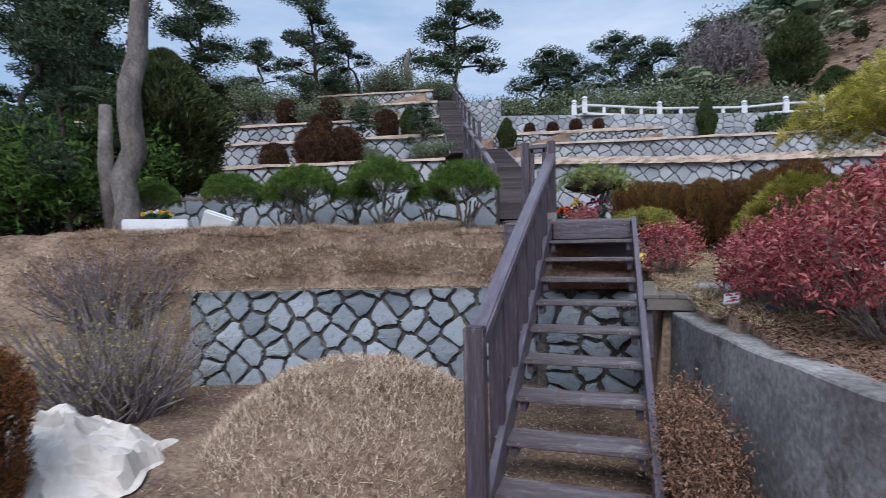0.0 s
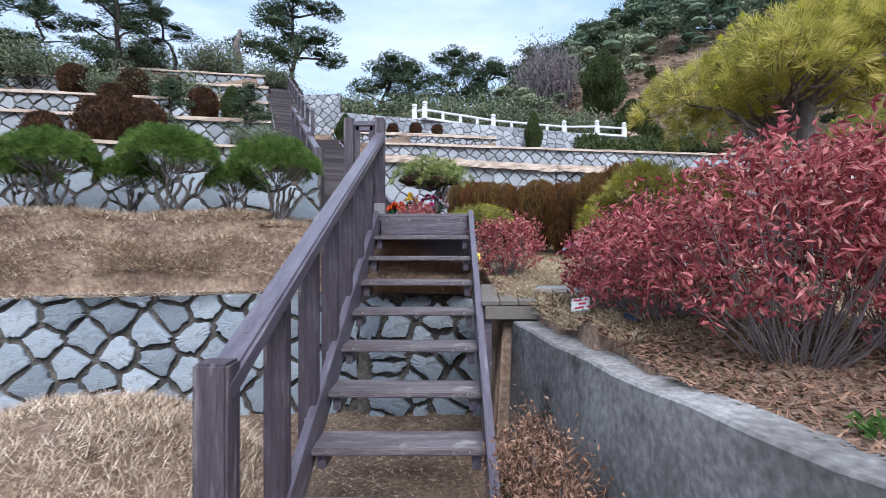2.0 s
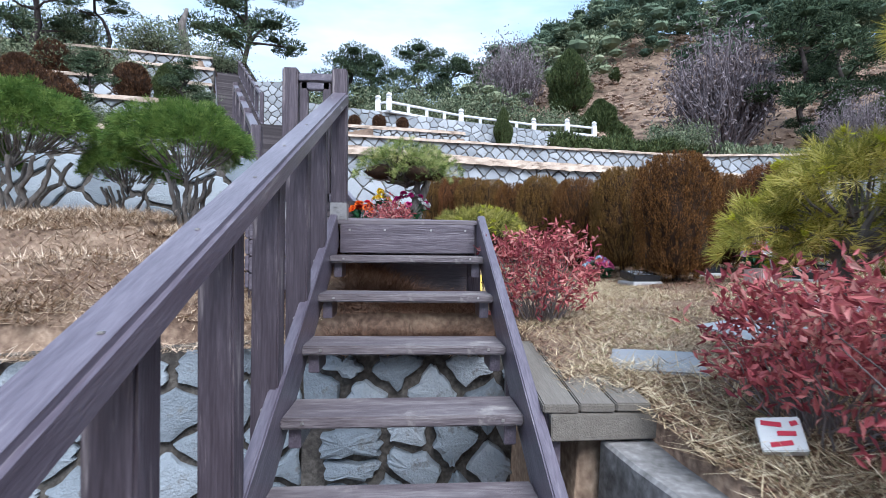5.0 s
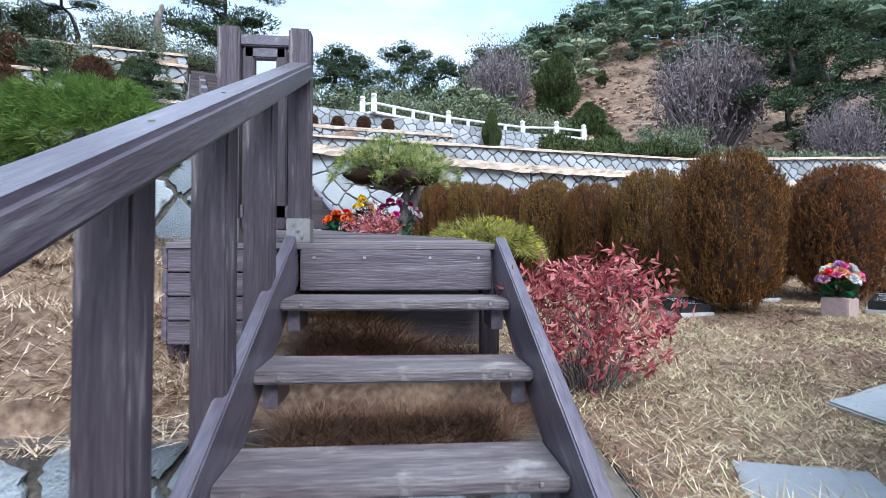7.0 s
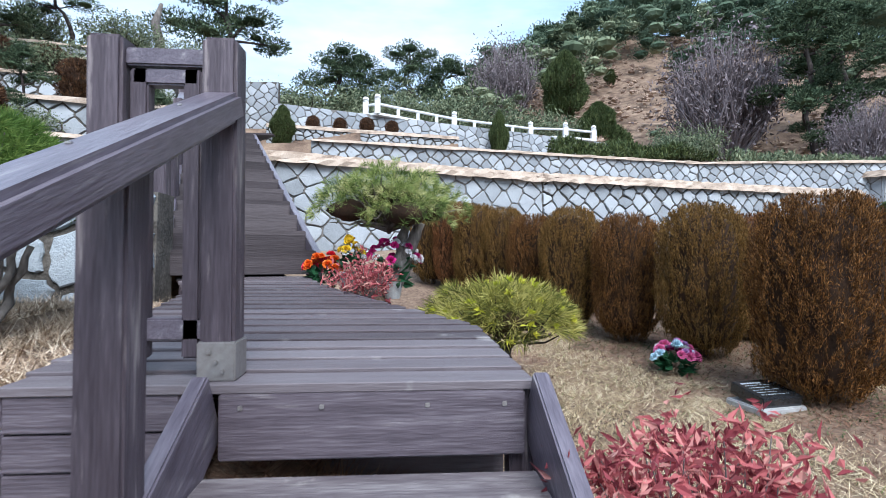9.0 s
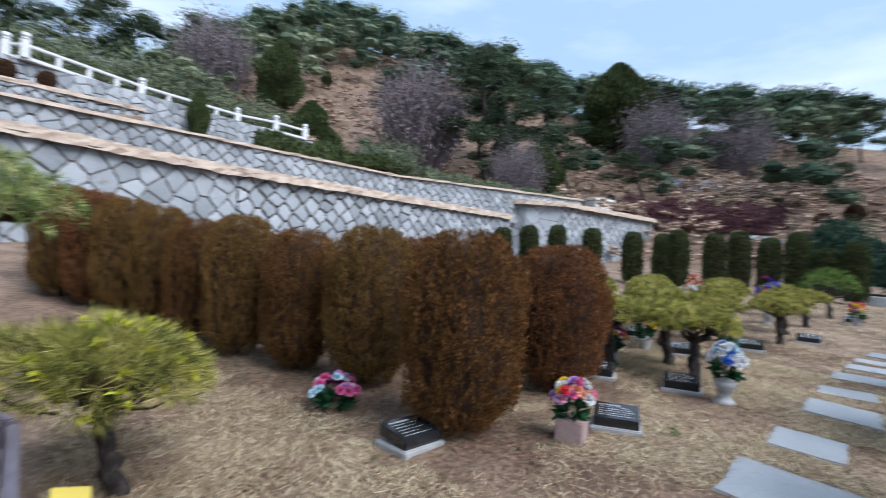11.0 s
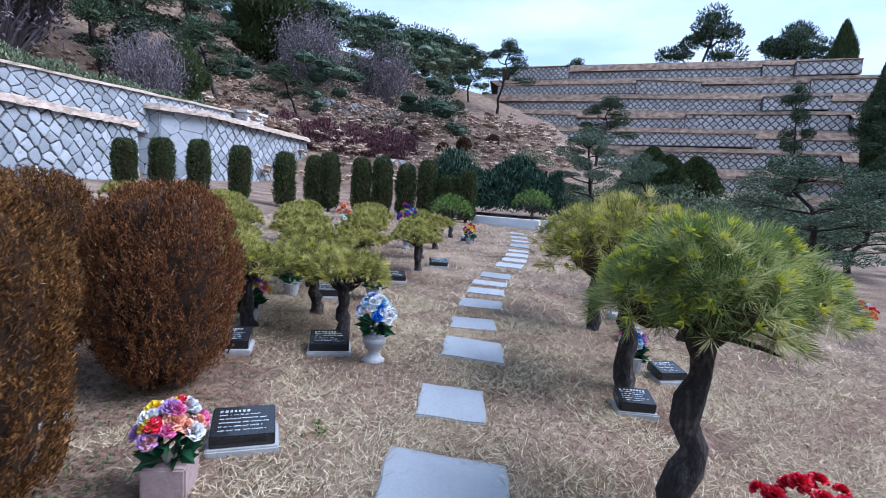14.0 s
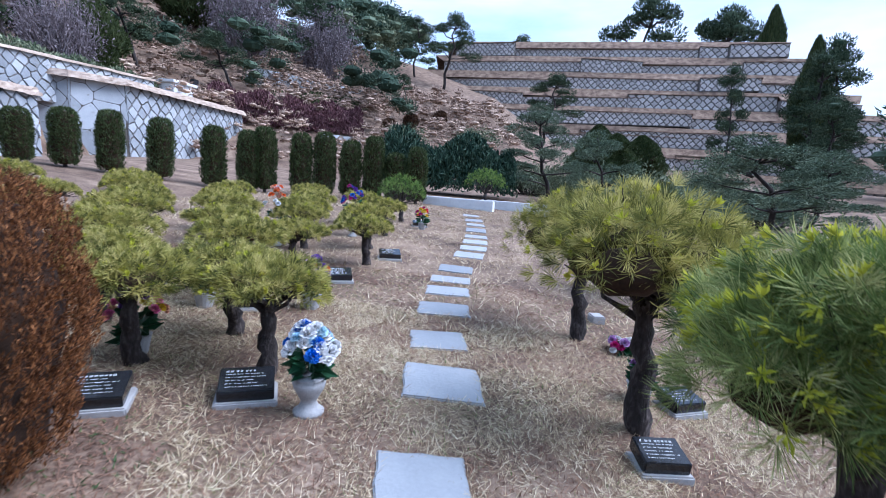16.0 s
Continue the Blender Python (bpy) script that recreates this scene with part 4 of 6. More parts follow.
def tufts(C, N, count, length, width, spread=0.62):
    """Bunches of needles: count to a bunch."""
    n = len(C)
    D = unit(np.repeat(N, count, 0) + rng.normal(size=(n * count, 3)) * spread)
    S = unit(np.cross(D, unit(rng.normal(size=D.shape))))
    P = np.repeat(C, count, 0)
    L = (rng.uniform(0.7, 1.15, n * count) * length)[:, None]
    ring = np.stack([P + D * L * 0.55 + S * width * 0.9, P + D * L], 1).reshape(n, 2 * count, 3)
    V = np.concatenate([C[:, None, :], ring], 1).reshape(-1, 3)
    b = (np.arange(n) * (2 * count + 1))[:, None]
    k = np.arange(count)[None, :]
    return V, np.stack([np.broadcast_to(b, (n, count)), b + 1 + 2 * k, b + 2 + 2 * k], -1).reshape(-1, 3)


def sprays(C, N, count, length, width, spread=0.4):
    """Flat fans of leaflets that grow from one point."""
    n = len(C)
    D = unit(np.repeat(N, count, 0) + rng.normal(size=(n * count, 3)) * spread)
    S = unit(np.cross(D, unit(rng.normal(size=D.shape))))
    P = np.repeat(C, count, 0)
    L = (rng.uniform(0.6, 1.2, n * count) * length)[:, None]
    ring = np.stack([P + D * L * 0.6 + S * width, P + D * L, P + D * L * 0.6 - S * width], 1).reshape(n, 3 * count, 3)
    V = np.concatenate([C[:, None, :], ring], 1).reshape(-1, 3)
    b = (np.arange(n) * (3 * count + 1))[:, None]
    k = np.arange(count)[None, :]
    return V, np.stack([np.broadcast_to(b, (n, count)), b + 1 + 3 * k, b + 2 + 3 * k, b + 3 + 3 * k], -1).reshape(-1, 4)


def blob(c, rx, rz, n=8, m=5):
    """An uneven flattened ball."""
    V, F = [], []
    for i in range(m + 1):
        t = math.pi * (0.02 + 0.96 * i / m)
        for j in range(n):
            a = 2 * math.pi * j / n
            k = 1 + 0.13 * math.sin(2.3 * a + 5 * c[0]) * math.sin(3 * t + 3 * c[1])
            V.append((c[0] + rx * k * math.sin(t) * math.cos(a), c[1] + rx * k * math.sin(t) * math.sin(a), c[2] + rz * k * math.cos(t)))
    for i in range(m):
        for j in range(n):
            F.append([i * n + j, (i + 1) * n + j, (i + 1) * n + (j + 1) % n, i * n + (j + 1) % n])
    return V, F


def topiary_pine(name, label, mat, r, h, crown, seed, n_tufts=300, needles=14, length=0.085, width=0.004, trunk_r=0.045, lean=(0.1, 0.0), group="", bark=None, stems=1, buds=0, pads=None, inner_mat=None, spread=0.62):
    """A clipped pine: crooked trunk, forking limbs and a flat-domed head of needle bunches. crown: depth of the head."""
    top = thing(name, label, "pine tree", group=group)
    g = random.Random(seed)
    bark = bark or BARK
    fork = Vector((lean[0], lean[1], (h - crown) * 0.9))
    for s in range(stems):
        off = Vector((g.uniform(-.1, .1), g.uniform(-.1, .1), 0)) * (stems > 1)
        splay = 2.0 if stems < 4 else 3.4
        me = to_mesh("trunk", *tube(wander(off * 0.3 + Vector((0, 0, -0.06)), fork + off * splay, 10, 0.024 * h, seed + s), [trunk_r * (1.3 - 0.055 * i) * (1 + 0.13 * math.sin(i * 2.3 + seed + s)) for i in range(11)], 9), bark, True)
        part("trunk", me, top)
    pads = pads or [(0, 0, 1.0, 0.0)]
    C, N = [], []
    gn = np.random.default_rng(seed)
    for px, py, pr, pz in pads:
        n = int(n_tufts * pr * pr / sum(p[2] ** 2 for p in pads))
        a, q = gn.uniform(0, 2 * np.pi, n), np.sqrt(gn.uniform(0, 1, n))
        rr = r * pr * (1 + 0.10 * np.sin(3 * a + seed) + 0.07 * np.sin(5 * a + 2 * seed))
        dome = crown * (0.25 + 0.75 * np.sqrt(np.clip(1 - q ** 2.2, 0, 1)))
        z = h - crown + dome * gn.uniform(0.35, 1.03, n) ** 0.6 + pz + 0.03 * np.sin(a * 4 + q * 6)
        C.append(np.stack([lean[0] + px + np.cos(a) * q * rr, lean[1] + py + np.sin(a) * q * rr, z], 1))
        N.append(np.stack([np.cos(a) * q * 1.15, np.sin(a) * q * 1.15, 0.12 + 0.95 * (1 - q) - 0.3 * q ** 4], 1))
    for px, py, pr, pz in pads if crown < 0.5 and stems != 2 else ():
        # dark blob among the twigs inside the head, painted as their shade
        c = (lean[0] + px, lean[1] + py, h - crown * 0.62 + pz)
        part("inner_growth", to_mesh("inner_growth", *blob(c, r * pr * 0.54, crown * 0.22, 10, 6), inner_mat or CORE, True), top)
    C, N = np.concatenate(C), unit(np.concatenate(N))
    tagged(part("needle_mass", to_mesh("needle_mass", *tufts(C, N, needles, length, width, spread), mat), top), kind="stuff")
    if buds:
        k = gn.choice(len(C), buds, replace=False)
        tagged(part("bud_growth", to_mesh("bud_growth", *tufts(C[k] + N[k] * length * 0.45, N[k], 14, length * 0.46, width * 3.2, 0.55), BUD), top), kind="stuff")
    # limbs
    L = []
    for i in range(9 + 3 * len(pads)):
        c = C[gn.integers(len(C))]
        end = Vector(c) * 0.86 + Vector((0, 0, 0.14 * c[2] - crown * 0.12))
        s0 = Vector((lean[0] * 0.8, lean[1] * 0.8, fork.z * g.uniform(0.84, 1.0)))
        L.append(tube(wander(s0, end, 5, 0.10 * r, seed * 31 + i), [trunk_r * v for v in (0.42, 0.32, 0.24, 0.17, 0.12, 0.06)], 5))
    for i in range(40):
        c = Vector(C[gn.integers(len(C))])
        s0 = Vector((lean[0] + (c.x - lean[0]) * 0.45, lean[1] + (c.y - lean[1]) * 0.45, h - crown * 0.95))
        L.append(tube([s0, s0.lerp(c, 0.5) + Vector((0, 0, -0.02)), c], [0.007, 0.005, 0.003], 4))
    for tb in L[:9 + 3 * len(pads)]:
        part("limb", to_mesh("limb", *tb, bark), top)
    tagged(part("twig_work", to_mesh("twig_work", *join(*L[9 + 3 * len(pads):]), bark), top), kind="stuff")
    return top


def red_bush(label, r, h, n, seed):
    top = thing("nandina_bush", label, "shrub")
    g = np.random.default_rng(seed)
    a, q, f = g.uniform(0, 6.283, n), np.sqrt(g.uniform(0.05, 1, n)), g.uniform(0.15, 1, n) ** 0.7
    rr = r * (0.55 + 0.5 * np.sin(np.clip(f, 0, 1) * 2.4)) * (1 + 0.15 * np.sin(3 * a + seed))
    C = np.stack([np.cos(a) * q * rr, np.sin(a) * q * rr, f * h * (1 - 0.22 * q ** 2)], 1)
    tips = C[: max(12, n // 14)]
    pick_ = g.integers(len(tips), size=n)
    C = np.where(g.uniform(size=(n, 1)) < 0.8, tips[pick_] + g.normal(size=(n, 3)) * (0.06, 0.06, 0.05), C)
    C[:, 2] = np.clip(C[:, 2], 0.04, None)
    D = np.stack([np.cos(a) * 0.6, np.sin(a) * 0.6, g.uniform(-0.1, 0.9, n)], 1) + g.normal(size=(n, 3)) * 0.4
    k = 4
    P = np.repeat(C, k, 0) + g.normal(size=(n * k, 3)) * 0.018
    tagged(part("leafage", to_mesh("leafage", *leaves(P, np.repeat(D, k, 0) + g.normal(size=(n * k, 3)) * 0.7, g.uniform(0.028, 0.066, n * k), g.uniform(0.011, 0.023, n * k)), RED_LEAF), top), kind="stuff")
    S = []
    for i in range(80):
        c = Vector(C[g.integers(n)])
        b = Vector((c.x * 0.25, c.y * 0.25, -0.03))
        S.append(tube(wander(b, c, 4, 0.04, seed + i), [0.0045, 0.004, 0.003, 0.0025, 0.0015], 4))
    tagged(part("stem_work", to_mesh("stem_work", *join(*S), TWIG), top), kind="stuff")
    return top


# bronzed clipped conifers along the graves
hedge_kinds = [conifer("bronzed_conifer", "clipped conifer hedge with orange-bronze winter foliage", "conifer", mt, 0.40, 1.22, 3000, 50 + i, 0.026, "row of bronzed conifers", 3.0, 0.22, 0.075, 30) for i, mt in enumerate((THUJA_O, THUJA_M, THUJA_B))]
HEDGES = [(3.12, 1.38, 0, 1.0, 1.06), (4.42, 1.72, 2, 1.0, 1.0), (3.06, 2.52, 1, 0.9, 1.06), (2.72, 3.22, 0, 0.82, 1.02), (2.36, 3.82, 1, 0.82, 1.08), (2.08, 4.38, 0, 0.76, 1.02), (1.84, 4.86, 1, 0.74, 1.05), (1.55, 5.25, 1, 0.8, 1.04), (1.28, 5.65, 2, 0.8, 1.04), (1.0, 6.05, 1, 0.82, 1.04), (3.9, 3.1, 2, 0.9, 1.0), (4.35, 2.7, 0, 1.0, 1.0)]
used = set()
for i, (x, y, k, s, sz) in enumerate(HEDGES):
    m = place(x, y, i * 77, s, 0.03, sz)
    if k not in used:
        hedge_kinds[k].matrix_basis = m
        used.add(k)
    else:
        copy_thing(hedge_kinds[k], pose(0, 0, 0)).matrix_basis = m

# clipped pines beside the path and graves
p_lime = topiary_pine("clipped_pine", "low clipped pine with lime-green needles and crooked stem", NEEDLE_Y, 0.38, 0.72, 0.32, 3, 800, 16, 0.085, 0.004, 0.035, (0.08, -0.05), group="", buds=60)
p_lime.matrix_basis = place(1.30, 1.62, 200, 1.25, 0.02, 1.1)
p_near = topiary_pine("path_pine", "umbrella-clipped pine with long needles, dark twisted trunk", NEEDLE, 0.50, 1.36, 0.30, 5, 1150, 36, 0.095, 0.0030, 0.060, (0.12, -0.06), buds=260, spread=0.7, pads=[(0, 0, 0.70, 0.0), (0.20, 0.12, 0.5, -0.10), (-0.22, -0.03, 0.48, -0.13), (0.02, -0.25, 0.5, -0.12), (0.26, -0.18, 0.42, -0.20), (-0.08, 0.24, 0.42, -0.17)])
p_near.matrix_basis = place(4.22, -1.10, 0)
p_mid = topiary_pine("path_pine", "broad clipped pine with straw-yellow needles and fanned stems", NEEDLE_Y, 0.62, 1.28, 0.48, 9, 850, 26, 0.085, 0.0038, 0.055, (0.1, 0.0), stems=1, buds=70, bark=BARK, pads=[(0, 0, 0.72, 0.0), (0.28, 0.1, 0.5, -0.08), (-0.3, 0.05, 0.5, -0.12), (0.05, -0.3, 0.5, -0.10), (0.0, 0.32, 0.5, -0.14)])
p_mid.matrix_basis = place(7.5, -0.76, 0, 1.05)
copy_thing(p_mid, pose(0, 0, 0)).matrix_basis = place(5.98, -1.04, 130, 1.12)
copy_thing(p_mid, pose(0, 0, 0)).matrix_basis = place(9.7, -1.65, 250, 1.05)
p_wall = topiary_pine("bank_pine", "clipped pine with yellow-green needles and fanned grey limbs", NEEDLE_YY, 0.62, 1.78, 0.40, 12, 2100, 30, 0.085, 0.0032, 0.05, (0.0, 0.0), stems=2, buds=120, bark=BARK_G, pads=[(0.15, 0.0, 0.75, 0.05), (-0.40, 0.12, 0.55, -0.26), (0.30, -0.35, 0.6, -0.12), (-0.18, -0.36, 0.5, -0.22), (0.35, 0.35, 0.6, -0.16), (-0.10, 0.40, 0.5, -0.30), (0.62, 0.0, 0.5, -0.22)], spread=0.7)
p_wall.matrix_basis = place(2.80, -2.30, 0, 1.05)
p_low = topiary_pine("bank_pine", "low yellow-green clipped pine behind the red shrubs", NEEDLE_YY, 0.38, 0.98, 0.30, 17, 900, 28, 0.08, 0.0032, 0.04, (0.0, 0.0), stems=2, buds=40, bark=BARK_G, pads=[(0, 0, 0.8, 0), (-0.22, 0.15, 0.6, -0.2), (0.25, -0.12, 0.6, -0.15), (0.1, 0.3, 0.5, -0.25)], spread=0.7)
p_low.matrix_basis = place(2.24, -1.66, 0, 1.0)
p_deck = topiary_pine("clipped_pine", "domed clipped pine with grey-green and yellow needles", NEEDLE, 0.58, 1.00, 0.42, 15, 1100, 22, 0.075, 0.0038, 0.05, (0.0, 0.0), stems=3, bark=BARK_G, pads=[(0, 0, 0.8, 0), (-0.3, 0.1, 0.6, -0.12), (0.3, -0.1, 0.6, -0.10), (0.05, 0.3, 0.55, -0.12), (0.0, -0.3, 0.55, -0.16)])
p_deck.matrix_basis = place(0.42, 2.75, 30, 1.0, -0.15)

# rows of small clipped pines among the graves
p_grave = [topiary_pine("grave_pine", "flat-topped clipped pine with yellow-green needles", NEEDLE_Y, 0.385, 0.67, 0.20, 21 + i, 620, 22, 0.062, 0.0045, 0.05, ((0.08, -0.05)[i], 0.05), group="clipped pines among the graves", buds=30) for i in range(2)]
GRAVE_PINES = [(5.75, 1.22, 1.05), (5.6, 2.0, 1.05), (6.3, 1.75, 1.0), (6.1, 2.75, 1.0), (7.2, 2.4, 1.05), (7.0, 3.4, 1.05), (8.2, 3.1, 1.0), (8.0, 4.2, 1.1), (9.2, 1.75, 0.95), (9.3, 3.9, 1.05), (9.0, 5.0, 1.05), (10.3, 2.1, 1.0), (10.5, 3.2, 1.0), (10.4, 4.6, 1.0), (11.8, 2.3, 1.0), (11.8, 3.8, 1.0), (6.9, 4.5, 1.0), (10.2, 6.0, 1.1), (12.0, 5.4, 1.0), (8.3, 2.35, 0.9), (9.8, 2.9, 0.95), (12.8, 3.2, 1.0), (13.4, 4.6, 1.0), (8.9, 6.2, 1.0), (7.7, 5.4, 1.0), (11.2, 7.0, 1.1), (9.6, 7.6, 1.1)]
for i, (x, y, s) in enumerate(GRAVE_PINES):
    m = place(x, y, i * 61, s)
    if i < 2:
        p_grave[i].matrix_basis = m
    else:
        copy_thing(p_grave[i % 2], pose(0, 0, 0)).matrix_basis = m
far_round = topiary_pine("grave_pine", "round-headed dark green clipped pine at the path end", NEEDLE_D, 0.55, 1.1, 0.6, 33, 420, 14, 0.08, 0.006, 0.05)
far_round.matrix_basis = place(20.6, 1.45, 0, 1.2)
copy_thing(far_round, pose(0, 0, 0)).matrix_basis = place(14.0, 2.6, 50, 0.95)

# mushroom-clipped pines on the bank
p_bank = [topiary_pine("terrace_pine", "mushroom-clipped pine with bright green cap and fanned grey stems", NEEDLE_D, 0.54, 1.12, 0.54, 41 + i, 1800, 24, 0.075, 0.004, 0.021, (0, 0), group="clipped pines on the terrace", stems=6, bark=BARK_G) for i in range(2)]
BANK = [(-1.45, 0.95, 0.98), (-2.86, 0.95, 1.05), (-4.3, 0.85, 1.0), (-5.7, 0.75, 0.95), (-7.4, 0.6, 0.9), (-2.2, 1.45, 0.72), (-3.6, 1.35, 0.75), (-5.1, 1.3, 0.8)]
for i, (x, y, s) in enumerate(BANK):
    m = place(x, y, i * 67, s)
    if i < 2:
        p_bank[i].matrix_basis = m
    else:
        copy_thing(p_bank[i % 2], pose(0, 0, 0)).matrix_basis = m

# red shrubs
red_bush("crimson-leaved nandina shrub beside the timber steps", 0.29, 0.60, 620, 4).matrix_basis = place(1.34, -0.25)
red_bush("tall red-leaved nandina thicket behind the concrete wall", 0.50, 1.02, 1500, 6).matrix_basis = place(2.25, -3.25)
red_bush("tall arching red nandina above the concrete wall", 0.50, 1.12, 1300, 16).matrix_basis = place(2.75, -3.3)
red_bush("red-leaved nandina thicket over leaf litter", 0.42, 0.70, 1000, 7).matrix_basis = place(1.98, -2.55)
red_bush("red-tipped nandina shrub beside the path edge", 0.32, 0.56, 560, 8).matrix_basis = place(1.86, -1.95)
red_bush("low rust-red nandina shrub by the landing", 0.22, 0.28, 260, 9).matrix_basis = place(0.22, 2.35, 0, 1, -0.2)

# green columnar conifers behind the graves
th = conifer("column_conifer", "small clipped dark green columnar conifer", "conifer", THUJA_G, 0.36, 1.65, 2200, 71, 0.05, "row of columnar conifers", 3.2, 0.05)
COLS = [(13.77, 12.5, 1.96), (14.5, 11.9, 2.09), (15.2, 11.18, 2.15), (16.0, 10.28, 2.09), (16.8, 9.17, 2.01), (17.3, 8.35, 1.97), (17.55, 7.95, 2.12), (18.05, 7.0, 2.03), (18.35, 6.36, 2.12), (18.65, 5.6, 1.92), (18.9, 4.92, 2.12), (19.1, 4.24, 1.63), (19.25, 3.57, 1.86)]
for i, (x, y, zt) in enumerate(COLS):
    m = place(x, y, i * 50, 0.98, 0.05, (zt - ground_z(x, y)) / 1.74)
    if i:
        copy_thing(th, pose(0, 0, 0)).matrix_basis = m
    else:
        th.matrix_basis = m

# brown and green balls on the terraces
ball = conifer("ball_conifer", "egg-shaped clipped conifer, dark russet brown", "conifer", THUJA_R, 0.42, 1.05, 1800, 81, 0.045, "egg-clipped conifers", 2.2, 0.45)
BALLS = [(-2.9, 26.6, 0.92), (-1.45, 26.5, 0.95), (-0.1, 26.9, 0.92), (-4.3, 26.2, 0.92), (-9.5, 9.3, 1.75), (-8.6, 9.9, 1.45), (-10.9, 12.0, 1.25), (-8.4, 13.2, 1.35), (-13.2, 16.7, 1.5), (-11.6, 17.0, 1.3), (-15.5, 16.2, 1.5), (-11.0, 9.0, 1.3), (35.6, 22.4, 1.0), (44, 12, 1.6), (47, 11, 1.6), (50, 9, 1.6)]
for i, (x, y, s) in enumerate(BALLS):
    if i:
        copy_thing(ball, pose(0, 0, 0)).matrix_basis = place(x, y, i * 50, s)
    else:
        ball.matrix_basis = place(x, y, 0, s)


# ---- path and graves ----
def flagstone(x, y, lx, ly, rz, seed):
    r = random.Random(seed)
    n, V = 16, []
    for i in range(n):
        a = 2 * math.pi * i / n + math.pi / 4
        c, s = math.cos(a), math.sin(a)
        k = 1 / max(abs(c), abs(s)) ** 0.96
        V.append((c * k * lx / 2 * r.uniform(0.95, 1.03), s * k * ly / 2 * r.uniform(0.95, 1.03)))
    bm = bmesh.new()
    f = bm.faces.new([bm.verts.new((u, v, 0)) for u, v in V])
    ex = bmesh.ops.extrude_face_region(bm, geom=[f])
    bmesh.ops.translate(bm, vec=(0, 0, 0.05), verts=[e for e in ex["geom"] if isinstance(e, bmesh.types.BMVert)])
    bmesh.ops.bevel(bm, geom=[e for e in bm.edges if e.verts[0].co.z > 0.04 and e.verts[1].co.z > 0.04], offset=0.008, segments=2, affect="EDGES")
    bmesh.ops.recalc_face_normals(bm, faces=bm.faces[:])
    z = ground_z(x, y)
    tilt_y = math.degrees(math.atan((ground_z(x + .3, y) - ground_z(x - .3, y)) / .6))
    tilt_x = math.degrees(math.atan((ground_z(x, y + .3) - ground_z(x, y - .3)) / .6))
    return thing("flagstone", "grey-blue rough-edged flagstone set in dry turf", "flagstone", Matrix.Translation((x, y, z - 0.038)) @ pose(0, 0, 0, tilt_x, -tilt_y, rz), "flagstone path", data=from_bm("flagstone", bm, FLAG))


FLAGS = [(1.66, -1.16, 0.42, 0.36, -20), (2.5, -0.68, 0.50, 0.40, 15), (3.28, -0.36, 0.5, 0.45, 8), (4.09, -0.15, 0.60, 0.60, 13), (4.97, 0.06, 0.50, 0.42, 14), (6.02, 0.17, 0.50, 0.50, 12), (6.77, 0.34, 0.44, 0.44, 14), (7.66, 0.46, 0.42, 0.50, 10), (8.36, 0.55, 0.40, 0.48, 10), (8.95, 0.62, 0.36, 0.48, 8), (9.6, 0.66, 0.42, 0.46, 6), (10.76, 0.64, 0.55, 0.46, 4), (11.5, 0.66, 0.45, 0.45, 4), (12.2, 0.72, 0.5, 0.45, 6), (13.0, 0.8, 0.5, 0.45, 8), (14.0, 0.92, 0.6, 0.45, 9), (15.0, 1.05, 0.55, 0.45, 10), (16.0, 1.22, 0.6, 0.45, 10), (17.2, 1.45, 0.6, 0.45, 12)]
for i, f in enumerate(FLAGS):
    flagstone(*f, 100 + i)


def grave_plaque(x, y, rz, w=0.29, d=0.24, tilt=11):
    top = thing("grave_plaque", "polished black granite grave plaque with white lettering", "grave marker", Matrix.Translation((x, y, ground_z(x, y))) @ pose(0, 0, 0, 0, 0, rz), "grave plaques")
    part("plinth", block("plinth", w + 0.035, d + 0.035, 0.05, GREY_STONE, 0.008), top, "grey stone base", m=pose(0, 0, 0.005))
    part("slab", block("slab", w, d, 0.075, BLACK_STONE, 0.006), top, m=pose(0, 0, 0.075, tilt))
    r = random.Random(int(x * 100))
    for row in range(6):
        u, V, F = -w * 0.38, [], []
        end = w * r.uniform(0.1, 0.38)
        tall = 0.016 if row == 0 else 0.007
        while u < end:
            c = r.uniform(0.009, 0.013) if row == 0 else r.uniform(0.004, 0.006)
            for s0, s1, q0, q1 in ((0, c, -0.5, -0.28), (0, c * 0.3, -0.5, 0.5), (c * r.uniform(0.5, 0.7), c, -0.1, 0.5)):
                k = len(V)
                V += [(u + s0, q0 * tall, 0), (u + s1, q0 * tall, 0), (u + s1, q1 * tall, 0), (u + s0, q1 * tall, 0)]
                F.append([k, k + 1, k + 2, k + 3])
            u += c + (0.010 if row == 0 else 0.0028) + (0.008 if r.random() < 0.2 else 0)
        part("inscription", to_mesh("inscription", V, F, LETTER), top, m=pose(0, 0, 0.075, tilt) @ Matrix.Translation((0, d * 0.32 - row * d * 0.125, 0.0382)))
    return top


for x, y, rz in ((2.74, 1.36, 10), (4.05, 0.86, -55), (5.45, 1.17, -62), (5.08, 1.78, -60), (7.46, 2.93, -70), (9.75, 1.62, -70), (13.6, 2.1, -70), (3.72, 1.9, 0), (6.9, 2.0, -60), (8.2, 1.75, -65), (0.87, 9.74, 20), (1.21, 8.55, 20), (1.45, 6.91, 20), (1.70, 5.79, 20), (5.60, -1.05, -78), (6.42, -1.36, -62), (0.82, 1.0, 10), (4.33, -1.44, -35)):
    grave_plaque(x, y, rz, *((0.235, 0.20) if y < -1 else (0.29, 0.24)))


